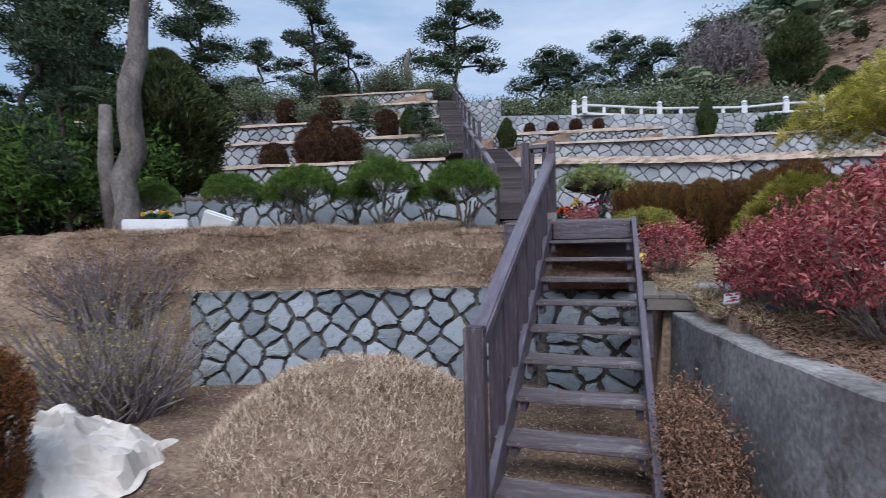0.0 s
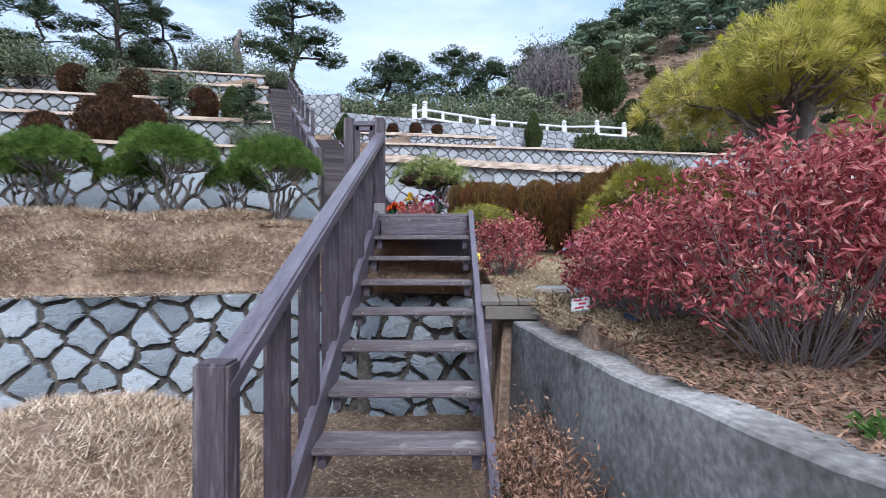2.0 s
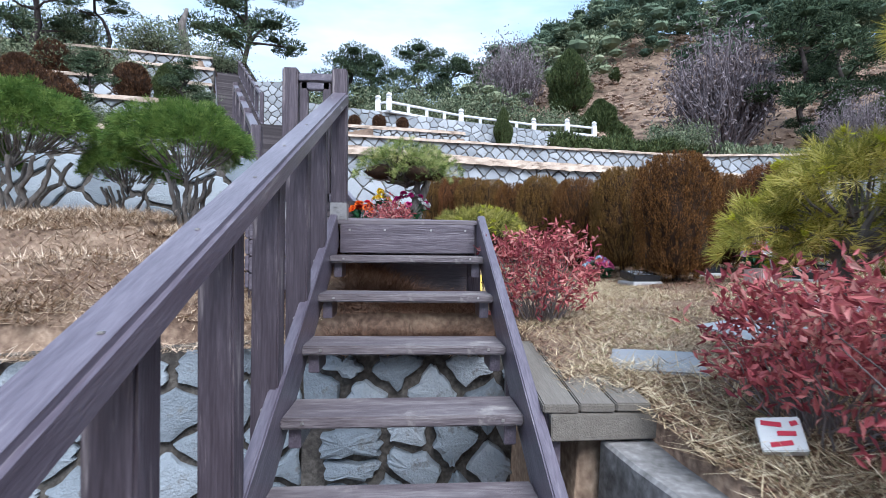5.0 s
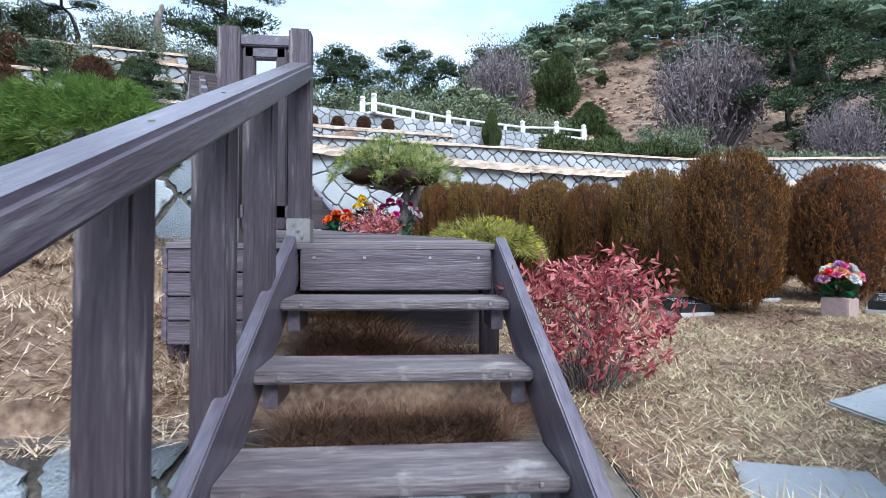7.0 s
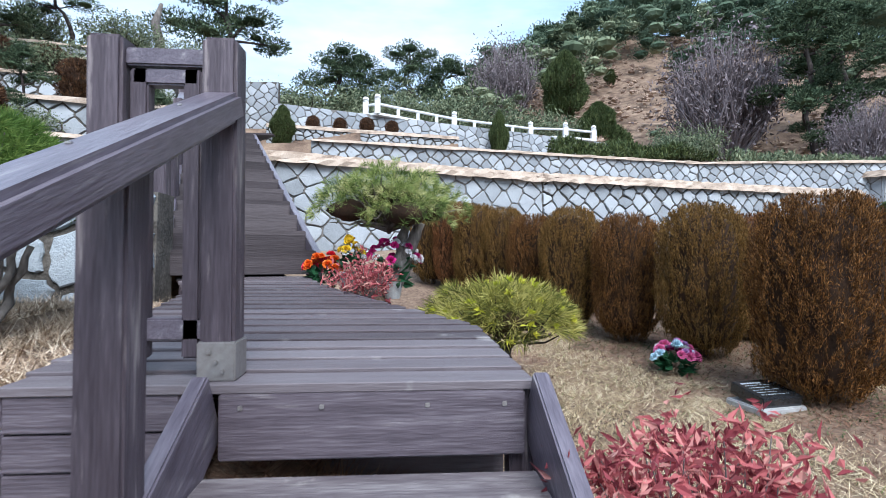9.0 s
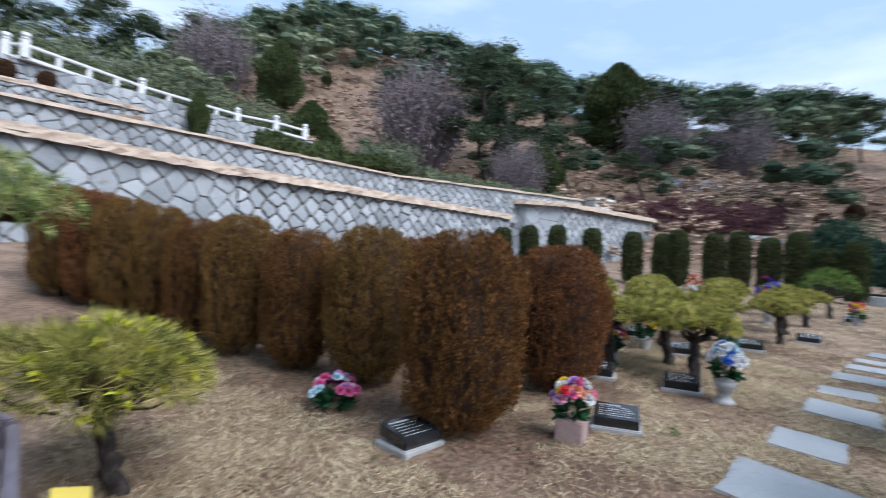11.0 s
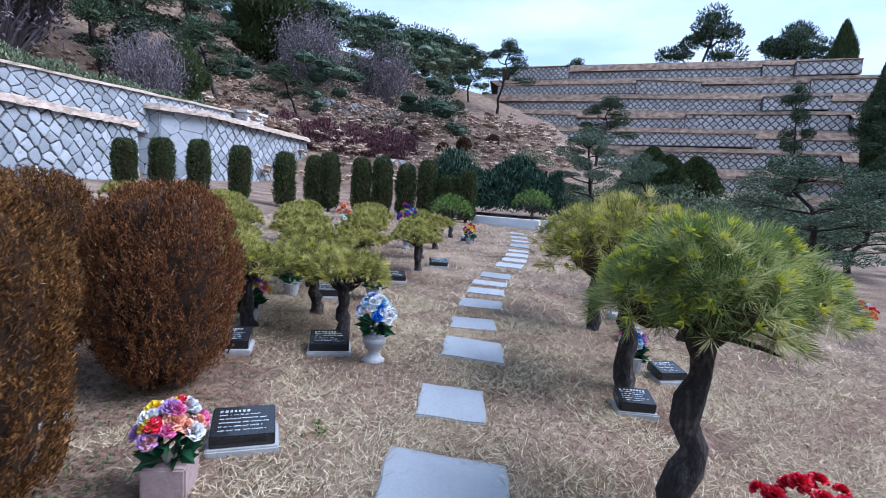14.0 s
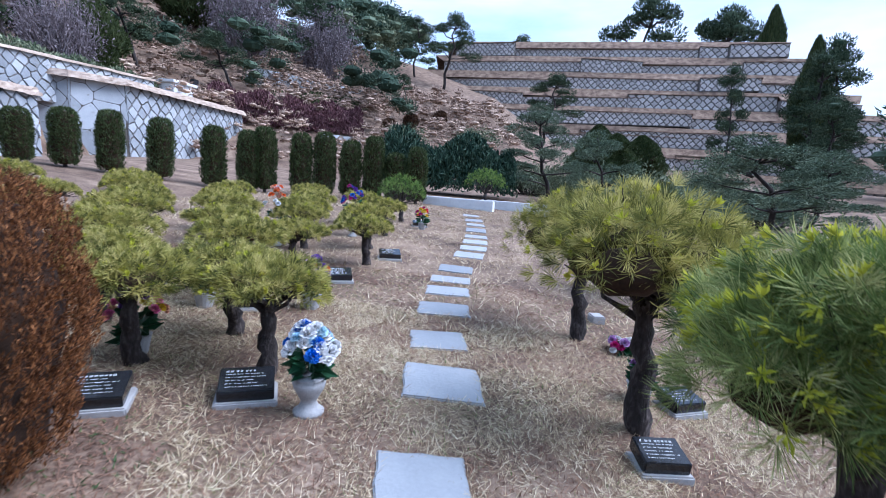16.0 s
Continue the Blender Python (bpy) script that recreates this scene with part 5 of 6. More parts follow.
def blossom(r, mat_name, seed):
    g = np.random.default_rng(seed)
    V, F = [], []
    n = 30
    for i in range(n):
        f = (i + 0.5) / n
        a = i * 2.39996 + g.uniform(-0.2, 0.2)
        lean = 0.15 + 1.45 * f
        out = Vector((math.cos(a), math.sin(a), 0))
        up = Vector((0, 0, 1))
        d = out * math.sin(lean) + up * math.cos(lean)
        side = Vector((-math.sin(a), math.cos(a), 0))
        nrm = d.cross(side)
        c = out * r * 0.16 * f + d * r * 0.18
        L, W = r * g.uniform(0.62, 0.85), r * (0.30 + 0.16 * f)
        k = len(V)
        ring = [(0.0, -0.3, 0), (0.0, 0.3, 0), (0.5, 1.0, 0.16), (0.88, 0.75, 0.05), (1.0, 0.0, -0.1), (0.88, -0.75, 0.05), (0.5, -1.0, 0.16)]
        V.append(tuple(c + d * L * 0.5 + nrm * r * 0.10))
        V += [tuple(c + d * L * s + side * W * t - nrm * r * q * g.uniform(0.3, 1.6)) for s, t, q in ring]
        F += [[k, k + 1 + j, k + 1 + (j + 1) % 7] for j in range(7)]
    return V, F


def bouquet(x, y, z, colours, r, h, seed, label, holder="", n=12):
    """Artificial flowers: heads by colour over dark leaves, in a vase or on a block."""
    g = random.Random(seed)
    top = thing("bouquet", label, "flowers", Matrix.Translation((x, y, z)))
    base = 0.0
    if holder == "vase":
        prof = [(0.080, 0), (0.083, 0.025), (0.058, 0.04), (0.040, 0.075), (0.052, 0.10), (0.080, 0.15), (0.088, 0.185), (0.074, 0.20), (0.092, 0.215)]
        part("vase", to_mesh("vase", *turned(prof, 18), GREY_STONE, True), top, "turned grey stone vase")
        base = 0.2
    elif holder == "block":
        part("holder", block("holder", 0.17, 0.17, 0.17, PINK_STONE, 0.008), top, "pink granite flower block", m=pose(0, 0, 0.06, 0, 0, 25))
        base = 0.14
    elif holder == "pot":
        part("pot", to_mesh("pot", *turned([(0.06, 0), (0.085, 0.13), (0.09, 0.14)], 16), GREY_STONE), top)
        base = 0.12
    for i in range(int(n * 1.8)):
        a, q = g.uniform(0, 6.283), math.sqrt(g.uniform(0.02, 1))
        c = colours[i % len(colours)]
        hz = base + h * (0.95 - 0.45 * q * q) + g.uniform(-0.02, 0.02)
        rr = g.uniform(0.030, 0.047)
        V, F = blossom(rr, c, seed * 50 + i)
        m = pose(math.cos(a) * q * r, math.sin(a) * q * r, hz, math.degrees(-math.sin(a)) * q * 0.8, math.degrees(math.cos(a)) * q * 0.8)
        part("blossom", to_mesh("blossom", V, F, PETAL[c]), top, m=m)
    nl = 46
    gn = np.random.default_rng(seed)
    a = gn.uniform(0, 6.283, nl)
    P = np.stack([np.cos(a) * r * 0.25, np.sin(a) * r * 0.25, base + gn.uniform(0.0, 0.5, nl) * h], 1)
    D = np.stack([np.cos(a), np.sin(a), gn.uniform(-0.3, 0.9, nl)], 1)
    tagged(part("leafage", to_mesh("leafage", *leaves(P, D, gn.uniform(0.09, 0.15, nl) * (0.6 + r * 2.5), 0.06), CLOTH_LEAF), top), kind="stuff")
    return top


def gz(x, y):
    return ground_z(x, y) - 0.01


bouquet(2.62, 2.18, gz(2.62, 2.18), ["magenta", "pink", "lilac", "sky", "white", "pink"], 0.17, 0.24, 1, "pink, lilac and white artificial flowers by the hedge", "", 18)
bouquet(3.62, 0.88, gz(3.62, 0.88), ["white", "peach", "pink", "white", "red", "yellow", "lilac"], 0.115, 0.24, 2, "white, peach and red artificial flowers in a pink stone block", "block", 16)
bouquet(5.40, 0.78, gz(5.40, 0.78), ["blue", "white", "white", "sky", "white", "white"], 0.13, 0.29, 3, "white and blue artificial flowers in a turned stone vase", "vase", 26)
bouquet(5.72, 2.1, gz(5.72, 2.1), ["yellow", "pink", "purple", "peach"], 0.15, 0.3, 4, "yellow, pink and purple artificial flowers", "pot", 14)
bouquet(5.2, 2.35, gz(5.2, 2.35), ["red", "magenta", "pink"], 0.16, 0.3, 14, "red and magenta artificial flowers under a clipped pine", "pot", 14)
bouquet(6.75, 2.35, gz(6.75, 2.35), ["yellow", "yellow", "white"], 0.11, 0.36, 5, "bright yellow artificial flowers", "pot", 10)
bouquet(7.1, 1.55, gz(7.1, 1.55), ["purple", "orange", "lilac", "purple"], 0.14, 0.36, 6, "purple and orange artificial flowers", "pot", 12)
bouquet(13.2, 1.95, gz(13.2, 1.95), ["red", "yellow", "magenta"], 0.15, 0.34, 7, "red and yellow artificial flowers by the path end", "pot", 10)
bouquet(11.3, 2.75, gz(11.3, 2.75), ["magenta", "purple", "blue"], 0.2, 0.75, 8, "magenta and purple artificial flowers among the pines", "vase", 12)
bouquet(9.7, 3.3, gz(9.7, 3.3), ["orange", "peach", "white"], 0.18, 0.7, 9, "orange artificial flowers among the pines", "vase", 10)
bouquet(4.42, -1.70, gz(4.42, -1.70), ["red"], 0.26, 0.34, 10, "cluster of red artificial roses with green leaves", "", 26)
bouquet(0.46, 2.72, 0.02, ["magenta", "magenta", "white", "magenta", "white"], 0.22, 0.40, 11, "magenta and white artificial flowers in a pot by the deck", "pot", 22)
bouquet(0.12, 2.62, 0.10, ["yellow", "white", "yellow"], 0.10, 0.30, 12, "yellow and white artificial flowers by the deck", "pot", 9)
bouquet(-0.12, 2.74, 0.12, ["orange", "red", "orange"], 0.16, 0.28, 13, "orange artificial flowers by the deck", "", 14)
bouquet(1.98, 5.76, gz(1.98, 5.76), ["orange", "lilac", "white"], 0.14, 0.26, 15, "orange and white artificial flowers by the hedge row", "", 10)
bouquet(2.31, 5.23, gz(2.31, 5.23), ["blue", "sky", "blue"], 0.11, 0.26, 16, "blue artificial flowers by the hedge row", "", 8)
bouquet(11.0, -4.6, gz(11.0, -4.6), ["orange", "red", "orange"], 0.3, 0.4, 17, "orange artificial flowers across the lawn", "", 12)
bouquet(10.2, -2.2, gz(10.2, -2.2), ["yellow", "yellow", "orange"], 0.16, 0.3, 22, "yellow artificial flowers under a clipped pine", "pot", 10)
bouquet(6.42, -1.1, gz(6.42, -1.1), ["blue", "sky", "lilac"], 0.07, 0.2, 23, "blue artificial flowers in a pot by a pine trunk", "pot", 6)
bouquet(12.2, -4.9, gz(12.2, -4.9), ["white", "sky", "blue"], 0.35, 0.25, 18, "white and blue artificial flowers across the lawn", "", 12)
bouquet(7.38, -1.14, gz(7.38, -1.14), ["lilac", "white", "magenta"], 0.14, 0.14, 19, "faded lilac artificial flowers on the turf", "", 9)
bouquet(-6.35, -0.25, gz(-6.35, -0.25) + 0.3, ["yellow", "white", "yellow"], 0.25, 0.14, 20, "pale yellow flowers on a white stone box", "", 12)

bouquet(-2.95, -1.85, -2.03, ["red", "magenta"], 0.12, 0.16, 21, "small faded red flowers at the wall foot", "", 8)

# grave clutter
stone_box = thing("stone_flower_box", "white stone trough beside the bare trunk", "trough", pose(-6.35, -0.25, gz(-6.35, -0.25) + 0.12, 0, 0, 35), data=block("stone_flower_box", 0.95, 0.4, 0.36, WHITE_STONE, 0.02))
leaning = thing("leaning_slab", "pale stone slab tilted on the bank", "stone slab", pose(-5.5, 0.15, gz(-5.5, 0.15) + 0.14, 20, 20, 30), data=block("leaning_slab", 0.5, 0.12, 0.36, WHITE_STONE, 0.03))
thing("small_marker_stone", "small pale square stone marker in the turf", "marker stone", pose(8.25, -1.02, gz(8.25, -1.02) + 0.03, 0, 0, 15), data=block("small_marker_stone", 0.17, 0.13, 0.11, GREY_STONE, 0.012))
tag = thing("yellow_tag", "creased yellow card leaning on the pine trunk", "tag", pose(1.10, 1.32, gz(1.10, 1.32) + 0.10, 60, 18, 25), data=block("yellow_tag", 0.16, 0.20, 0.006, YELLOW_TAG, 0.002))


def lettered(body, size, place_m, mat, parent, name="lettering"):
    cu = bpy.data.curves.new(name, "FONT")
    cu.body, cu.size, cu.align_x, cu.align_y = body, size, "CENTER", "CENTER"
    cu.extrude = 0.001
    tmp = bpy.data.objects.new(name, cu)
    scene.collection.objects.link(tmp)
    me = bpy.data.meshes.new_from_object(tmp.evaluated_get(bpy.context.evaluated_depsgraph_get()))
    bpy.data.objects.remove(tmp)
    me.materials.clear()
    me.materials.append(mat)
    return part(name, me, parent, m=place_m)


num = thing("number_tag", "small yellow tag numbered 42 on a pine trunk", "tag", pose(7.40, -0.70, 0.13, 80, 0, -95), data=block("number_tag", 0.13, 0.075, 0.004, YELLOW_TAG, 0.001))
lettered("42", 0.06, pose(0, 0, 0.003), BARK, num)
paper = thing("litter_carton", "white carton with red print lying in dry leaves", "carton", pose(1.63, -2.04, gz(1.63, -2.04) + 0.07, 48, -10, -28), data=block("litter_carton", 0.12, 0.11, 0.035, PAPER, 0.004))
for i, (u, v, w) in enumerate(((-0.02, 0.032, 0.055), (0.015, 0.0, 0.05), (-0.005, -0.032, 0.06), (0.04, 0.032, 0.02))):
    part("print_bar", block("print_bar", w, 0.015, 0.002, RED_INK, 0), paper, m=pose(u, v, 0.019, 0, 0, 8 * i - 10))
thing("blue_scrap", "crumpled dark blue plastic scrap in leaf litter", "litter", pose(1.78, -2.62, gz(1.78, -2.62) + 0.02, 20, 10, 40), data=block("blue_scrap", 0.05, 0.12, 0.03, BLUE_BAG, 0.012))

# grave mound in the yard
MX, MY, MR, MH = -1.5, -2.55, 1.32, 0.70


def mound_z(x, y):
    d = np.hypot(x - MX, y - MY) / MR
    return MH * np.clip(1 - d ** 2.2, 0, 1) ** 0.8 + 0.02 * np.sin(x * 9) * np.sin(y * 8)


n = 40
V, F = [], []
for i in range(n + 1):
    for j in range(n + 1):
        x, y = MX + (i / n - 0.5) * 2.1 * MR, MY + (j / n - 0.5) * 2.1 * MR
        V.append((x, y, -2.05 + float(mound_z(x, y))))
for i in range(n):
    for j in range(n):
        F.append([i * (n + 1) + j, (i + 1) * (n + 1) + j, (i + 1) * (n + 1) + j + 1, i * (n + 1) + j + 1])
mound = thing("grave_mound", "rounded earth grave mound of dry straw turf", "grave mound", data=to_mesh("grave_mound", V, F, GROUND, True))

# crumpled sheet
V, F, n = [], [], 34
for i in range(n + 1):
    for j in range(n + 1):
        u, v = i / n - 0.5, j / n - 0.5
        p = Vector((u * 5.5, v * 5.5, 0))
        hgt = 0.30 * max(0, 1 - 3.6 * (u * u + v * v)) + 0.16 * abs(noise.noise(p * 1.3)) + 0.10 * abs(noise.noise(p * 2.9 + Vector((3, 1, 2))))
        V.append((u * 1.5 + 0.1 * noise.noise(p), v * 1.2 + 0.1 * noise.noise(p + Vector((9, 0, 0))), hgt * (1.0 if abs(u) < 0.47 and abs(v) < 0.47 else 0.2)))
for i in range(n):
    for j in range(n):
        F.append([i * (n + 1) + j, (i + 1) * (n + 1) + j, (i + 1) * (n + 1) + j + 1, i * (n + 1) + j + 1])
thing("crumpled_sheet", "crumpled off-white plastic sheet on the ground", "sheet", pose(-3.55, -4.0, -2.03, 0, 0, 20) @ Matrix.Diagonal((1.2, 1.2, 1.25, 1)), data=to_mesh("crumpled_sheet", V, F, CLOTH))


# ---- wild shrubs ----
def twig_bush(name, label, r, h, n_tw, n_lf, mat, seed, leaf=(0.02, 0.05), wood=None, flat=1.0):
    top = thing(name, label, "shrub")
    g = np.random.default_rng(seed)
    S, tips = [], []
    for i in range(n_tw):
        a, q = g.uniform(0, 6.283), math.sqrt(g.uniform(0.02, 1))
        e = Vector((math.cos(a) * q * r, math.sin(a) * q * r * flat, h * g.uniform(0.45, 1.0) * (1 - 0.3 * q * q)))
        b = Vector((e.x * 0.3, e.y * 0.3, -0.04))
        w = wander(b, e, 4, 0.07 * h, seed + i)
        S.append(tube(w, [0.010 * h, 0.008 * h, 0.006 * h, 0.004 * h, 0.002 * h], 4))
        tips += w[2:]
    tagged(part("stem_work", to_mesh("stem_work", *join(*S), wood or TWIG), top), kind="stuff")
    T = np.array([tuple(t) for t in tips])
    P = T[g.integers(len(T), size=n_lf)] + g.normal(size=(n_lf, 3)) * 0.09 * h
    P[:, 2] = np.abs(P[:, 2])
    D = g.normal(size=(n_lf, 3)) + (0, 0, 0.6)
    tagged(part("leafage", to_mesh("leafage", *leaves(P, D, g.uniform(*leaf, n_lf), g.uniform(*leaf, n_lf) * 0.4), mat), top), kind="stuff")
    return top


twig_bush("dry_shrub", "tangled bare grey shrub with few yellow leaves", 1.1, 1.45, 260, 4200, NEEDLE_Y, 3, (0.02, 0.045), PURPLE_TWIG).matrix_basis = place(-4.2, -2.75)
twig_bush("dry_shrub", "tangled bare grey shrub with russet leaves", 1.0, 1.2, 200, 2600, DRYDARK, 4, (0.02, 0.05), PURPLE_TWIG).matrix_basis = place(-5.2, -2.0)
twig_bush("low_hedge", "low rust-brown withered hedge between stair and wall", 0.14, 0.80, 190, 26000, DRYDARK, 5, (0.02, 0.042), None, 6.0).matrix_basis = place(1.19, -3.25)
copy_thing(hedge_kinds[2], pose(0, 0, 0)).matrix_basis = place(-3.12, -4.8, 10, 1.15, 0.05, 1.05)
twig_bush("broadleaf_shrub", "large bright green broadleaf shrub on the bank", 2.4, 2.7, 130, 9000, GREEN_LEAF, 6, (0.10, 0.22), BARK).matrix_basis = place(-10.6, 0.9)
twig_bush("broadleaf_shrub", "dark evergreen shrub beside the terrace", 2.0, 2.4, 100, 7000, GREEN_LEAF, 7, (0.10, 0.2), BARK).matrix_basis = place(-13.8, 1.6)
bigd = conifer("dark_conifer", "tall dark blue-green conifer with loose outline", "conifer", THUJA_G, 1.35, 3.9, 9000, 91, 0.13, "", 1.45, 0.30, 0.17)
bigd.matrix_basis = place(-10.2, 3.5)

twig_bush("leafy_weed", "low green leafy weed over leaf litter", 0.11, 0.07, 12, 90, GREEN_LEAF, 8, (0.025, 0.05), None).matrix_basis = place(1.98, -4.05)
twig_bush("leafy_weed", "small green weed by the grave plaque", 0.09, 0.05, 8, 60, GREEN_LEAF, 9, (0.02, 0.04), None).matrix_basis = place(4.25, 0.62)

# bare trunks on the bank
tr = thing("lopped_tree", "tall grey lopped tree trunk on the bank", "tree", place(-7.0, -0.35))
part("trunk", to_mesh("trunk", *tube(wander((0, 0, -0.1), (0.3, 0.2, 4.6), 9, 0.12, 5), [0.23, 0.2, 0.19, 0.19, 0.18, 0.17, 0.16, 0.15, 0.13, 0.1], 10), BARK_G, True), tr)
part("stub", to_mesh("stub", *tube([(-0.15, 0, -0.1), (-0.3, -0.05, 1.2), (-0.28, -0.05, 2.2)], [0.15, 0.12, 0.09], 8), BARK_G, True), tr, "broken second stem")


# ---- large pines and trees ----
def cloud(c, r, flat, n, g, size):
    a = unit(g.normal(size=(n, 3)))
    P = np.array(c) + a * (r, r, r * flat) * (g.uniform(0.55, 1.0, n)[:, None])
    return leaves(P, a * (1, 1, 0.4) + (0, 0, 0.5) + g.normal(size=(n, 3)) * 0.5, g.uniform(0.6, 1.3, n) * size, g.uniform(0.26, 0.42, n) * size, 0.1)


def red_pine(label, seed, pads=9, lean=0.12, tall=0.42, spread=0.34, name="red_pine", mat=None):
    """A pine one unit high: bending trunk, angled limbs and flat clouds of needles with gaps between."""
    g = np.random.default_rng(seed)
    top = thing(name, label, "pine tree")
    tip = Vector((lean, lean * 0.4, 0.93))
    spine = wander((0, 0, -0.04), tip, 8, 0.06, seed)
    part("trunk", to_mesh("trunk", *tube(spine, [0.022 - 0.002 * i for i in range(9)], 7), BARK, True), top)
    C = []
    for i in range(pads):
        f = tall + (1 - tall) * (i + 0.5) / pads
        s = spine[min(8, int(f * 8))]
        a = i * 2.4 + seed
        rr = spread * (1.05 - 0.75 * (f - tall) / (1 - tall)) * g.uniform(0.6, 1.05)
        e = Vector((s.x + math.cos(a) * rr, s.y + math.sin(a) * rr, s.z + 0.03))
        part("limb", to_mesh("limb", *tube(wander(s - Vector((0, 0, 0.04)), e, 3, 0.03, seed + i), [0.009, 0.007, 0.005, 0.002], 5), BARK), top)
        pr = g.uniform(0.09, 0.15)
        C.append(cloud(tuple(e), pr, 0.46, 520, g, 0.021))
        C.append(cloud((e.x + g.uniform(-.07, .07), e.y + g.uniform(-.07, .07), e.z + g.uniform(-.03, .05)), pr * 0.75, 0.5, 300, g, 0.021))
        if not mat:
            C.append(blob(tuple(e), pr * 0.42, pr * 0.13, 9, 5))
        mid = tuple(s.lerp(e, 0.55) + Vector((0, 0, 0.02)))
        C.append(cloud(mid, 0.07, 0.35, 220, g, 0.019))
        C.append(blob(mid, 0.035, 0.015, 8, 4))
    C.append(cloud(tuple(tip), 0.12, 0.5, 560, g, 0.021))
    if not mat:
        C.append(blob(tuple(tip), 0.065, 0.03, 9, 5))
    tagged(part("crown", to_mesh("crown", *join(*C), mat or PINE_CROWN), top), kind="stuff")
    return top


PINES = [red_pine("tall wind-bent pine with layered dark crown", 3), red_pine("spreading dark pine with gaps between needle clouds", 8, 10, -0.10, 0.5, 0.40), red_pine("leaning dark pine with flat crown", 13, 8, 0.22, 0.6, 0.32), red_pine("bushy dark green pine, branched low", 19, 13, 0.04, 0.15, 0.30), red_pine("low spreading grey-green pine with crooked bare limbs", 27, 14, 0.15, 0.35, 0.42, "red_pine", PINE_GREY)]
pine_used = set()


def set_pine(k, x, y, ztop, rz=0.0, hmin=2.0, wide=1.0):
    z = ground_z(x, y)
    h = max(hmin, ztop - z)
    m = Matrix.Translation((x, y, z)) @ pose(0, 0, 0, 0, 0, rz) @ Matrix.Diagonal((h * wide, h * wide, h, 1))
    if k in pine_used:
        copy_thing(PINES[k], pose(0, 0, 0)).matrix_basis = m
    else:
        PINES[k].matrix_basis = m
        pine_used.add(k)


for k, x, y, zt, rz, w in ((3, -21.5, 16.3, 15.3, 20, 1.1), (0, -20.3, 20.0, 13.5, 80, 1.0), (3, -16.5, 20.3, 16.5, 140, 0.9), (2, -15.6, 24.9, 14.1, 200, 1.5), (1, -11.6, 37.6, 22.0, 40, 1.0), (3, -20.4, 8.5, 9.6, 10, 1.2), (3, -13.5, 4.2, 8.6, 10, 0.9), (3, -17.0, 4.6, 9.2, 70, 1.0), (3, -9.3, 0.4, 6.0, 30, 0.7), (0, -6.2, 11.4, 5.4, 30, 0.9), (0, -8.6, 11.6, 5.6, 130, 0.9),
                         (0, -9.8, 67.6, 29, 0, 1.0), (1, 0.7, 73.3, 31, 90, 1.0), (2, 5.0, 73.2, 31, 30, 1.0), (0, -4, 70, 29, 130, 1.0), (0, 31.6, 34.0, 21, 60, 0.9), (1, 36, 38, 22, 160, 0.9), (0, 41, 36, 21, 10, 0.9),
                         (2, 40.7, 23.8, 10.9, 100, 1.3), (0, 57.4, 24.4, 19.6, 20, 0.9), (1, 76.0, 14.0, 23.5, 70, 1.0), (1, 79.0, 19.0, 24.0, 170, 0.9), (2, 56, 14, 11, 150, 1.0), (1, 106.5, -15.5, 37.5, 40, 0.75), (1, 103.2, -30.7, 34.3, 140, 0.75), (2, 104, -27, 33.0, 200, 0.6), (2, 107.6, 3.6, 30, 10, 0.8),
                         (1, 57.7, -0.4, 12.1, 60, 1.1), (4, 27.7, -0.8, 4.6, 30, 1.1), (4, 20.0, -2.2, 2.6, 130, 1.0), (4, 15.9, -5.7, 2.3, 80, 1.5), (4, 18.5, -7.5, 2.2, 180, 1.4), (3, 64.6, -20.2, 15.2, 10, 0.5), (3, 38.9, -18.0, 7.2, 50, 0.9), (3, 47.6, -22.2, 9.2, 0, 0.9), (3, 70.5, -33.0, 20, 70, 0.7), (3, 66, -29, 17, 140, 0.8), (3, 31.8, 33.6, 15, 0, 0.9), (2, 36, 28, 13, 90, 1.0)):
    set_pine(k, x, y, zt, rz, 2.0, w)


def tall_conifer(x, y, ztop, wide, rz=0):
    z = ground_z(x, y)
    h = max(1.5, ztop - z)
    copy_thing(bigd, pose(0, 0, 0)).matrix_basis = Matrix.Translation((x, y, z)) @ pose(0, 0, 0, 0, 0, rz) @ Matrix.Diagonal((h / 3.9 * wide, h / 3.9 * wide, h / 3.9, 1))


for x, y, zt, w in ((53.6, 36.3, 25, 1.0), (33.3, 29.4, 10.8, 1.0), (19.3, 56.6, 24, 0.8), (29.1, 66.8, 26, 0.9), (37.4, -5.0, 4.2, 1.0), (37.5, -3.6, 3.9, 1.2), (40, -7, 4.4, 1.2), (48.7, -5.0, 6.0, 1.0), (-5.3, 23.6, 7.5, 0.75), (6.5, 29.9, 9.3, 0.45), (17.7, 42.3, 13.7, 0.9), (-7.4, 13.4, 5.3, 0.8), (31.5, 27.4, 10.2, 0.7), (96.5, -35.0, 30.6, 0.3), (71.3, -30.7, 19.4, 0.30)):
    tall_conifer(x, y, zt, w, x * 31)

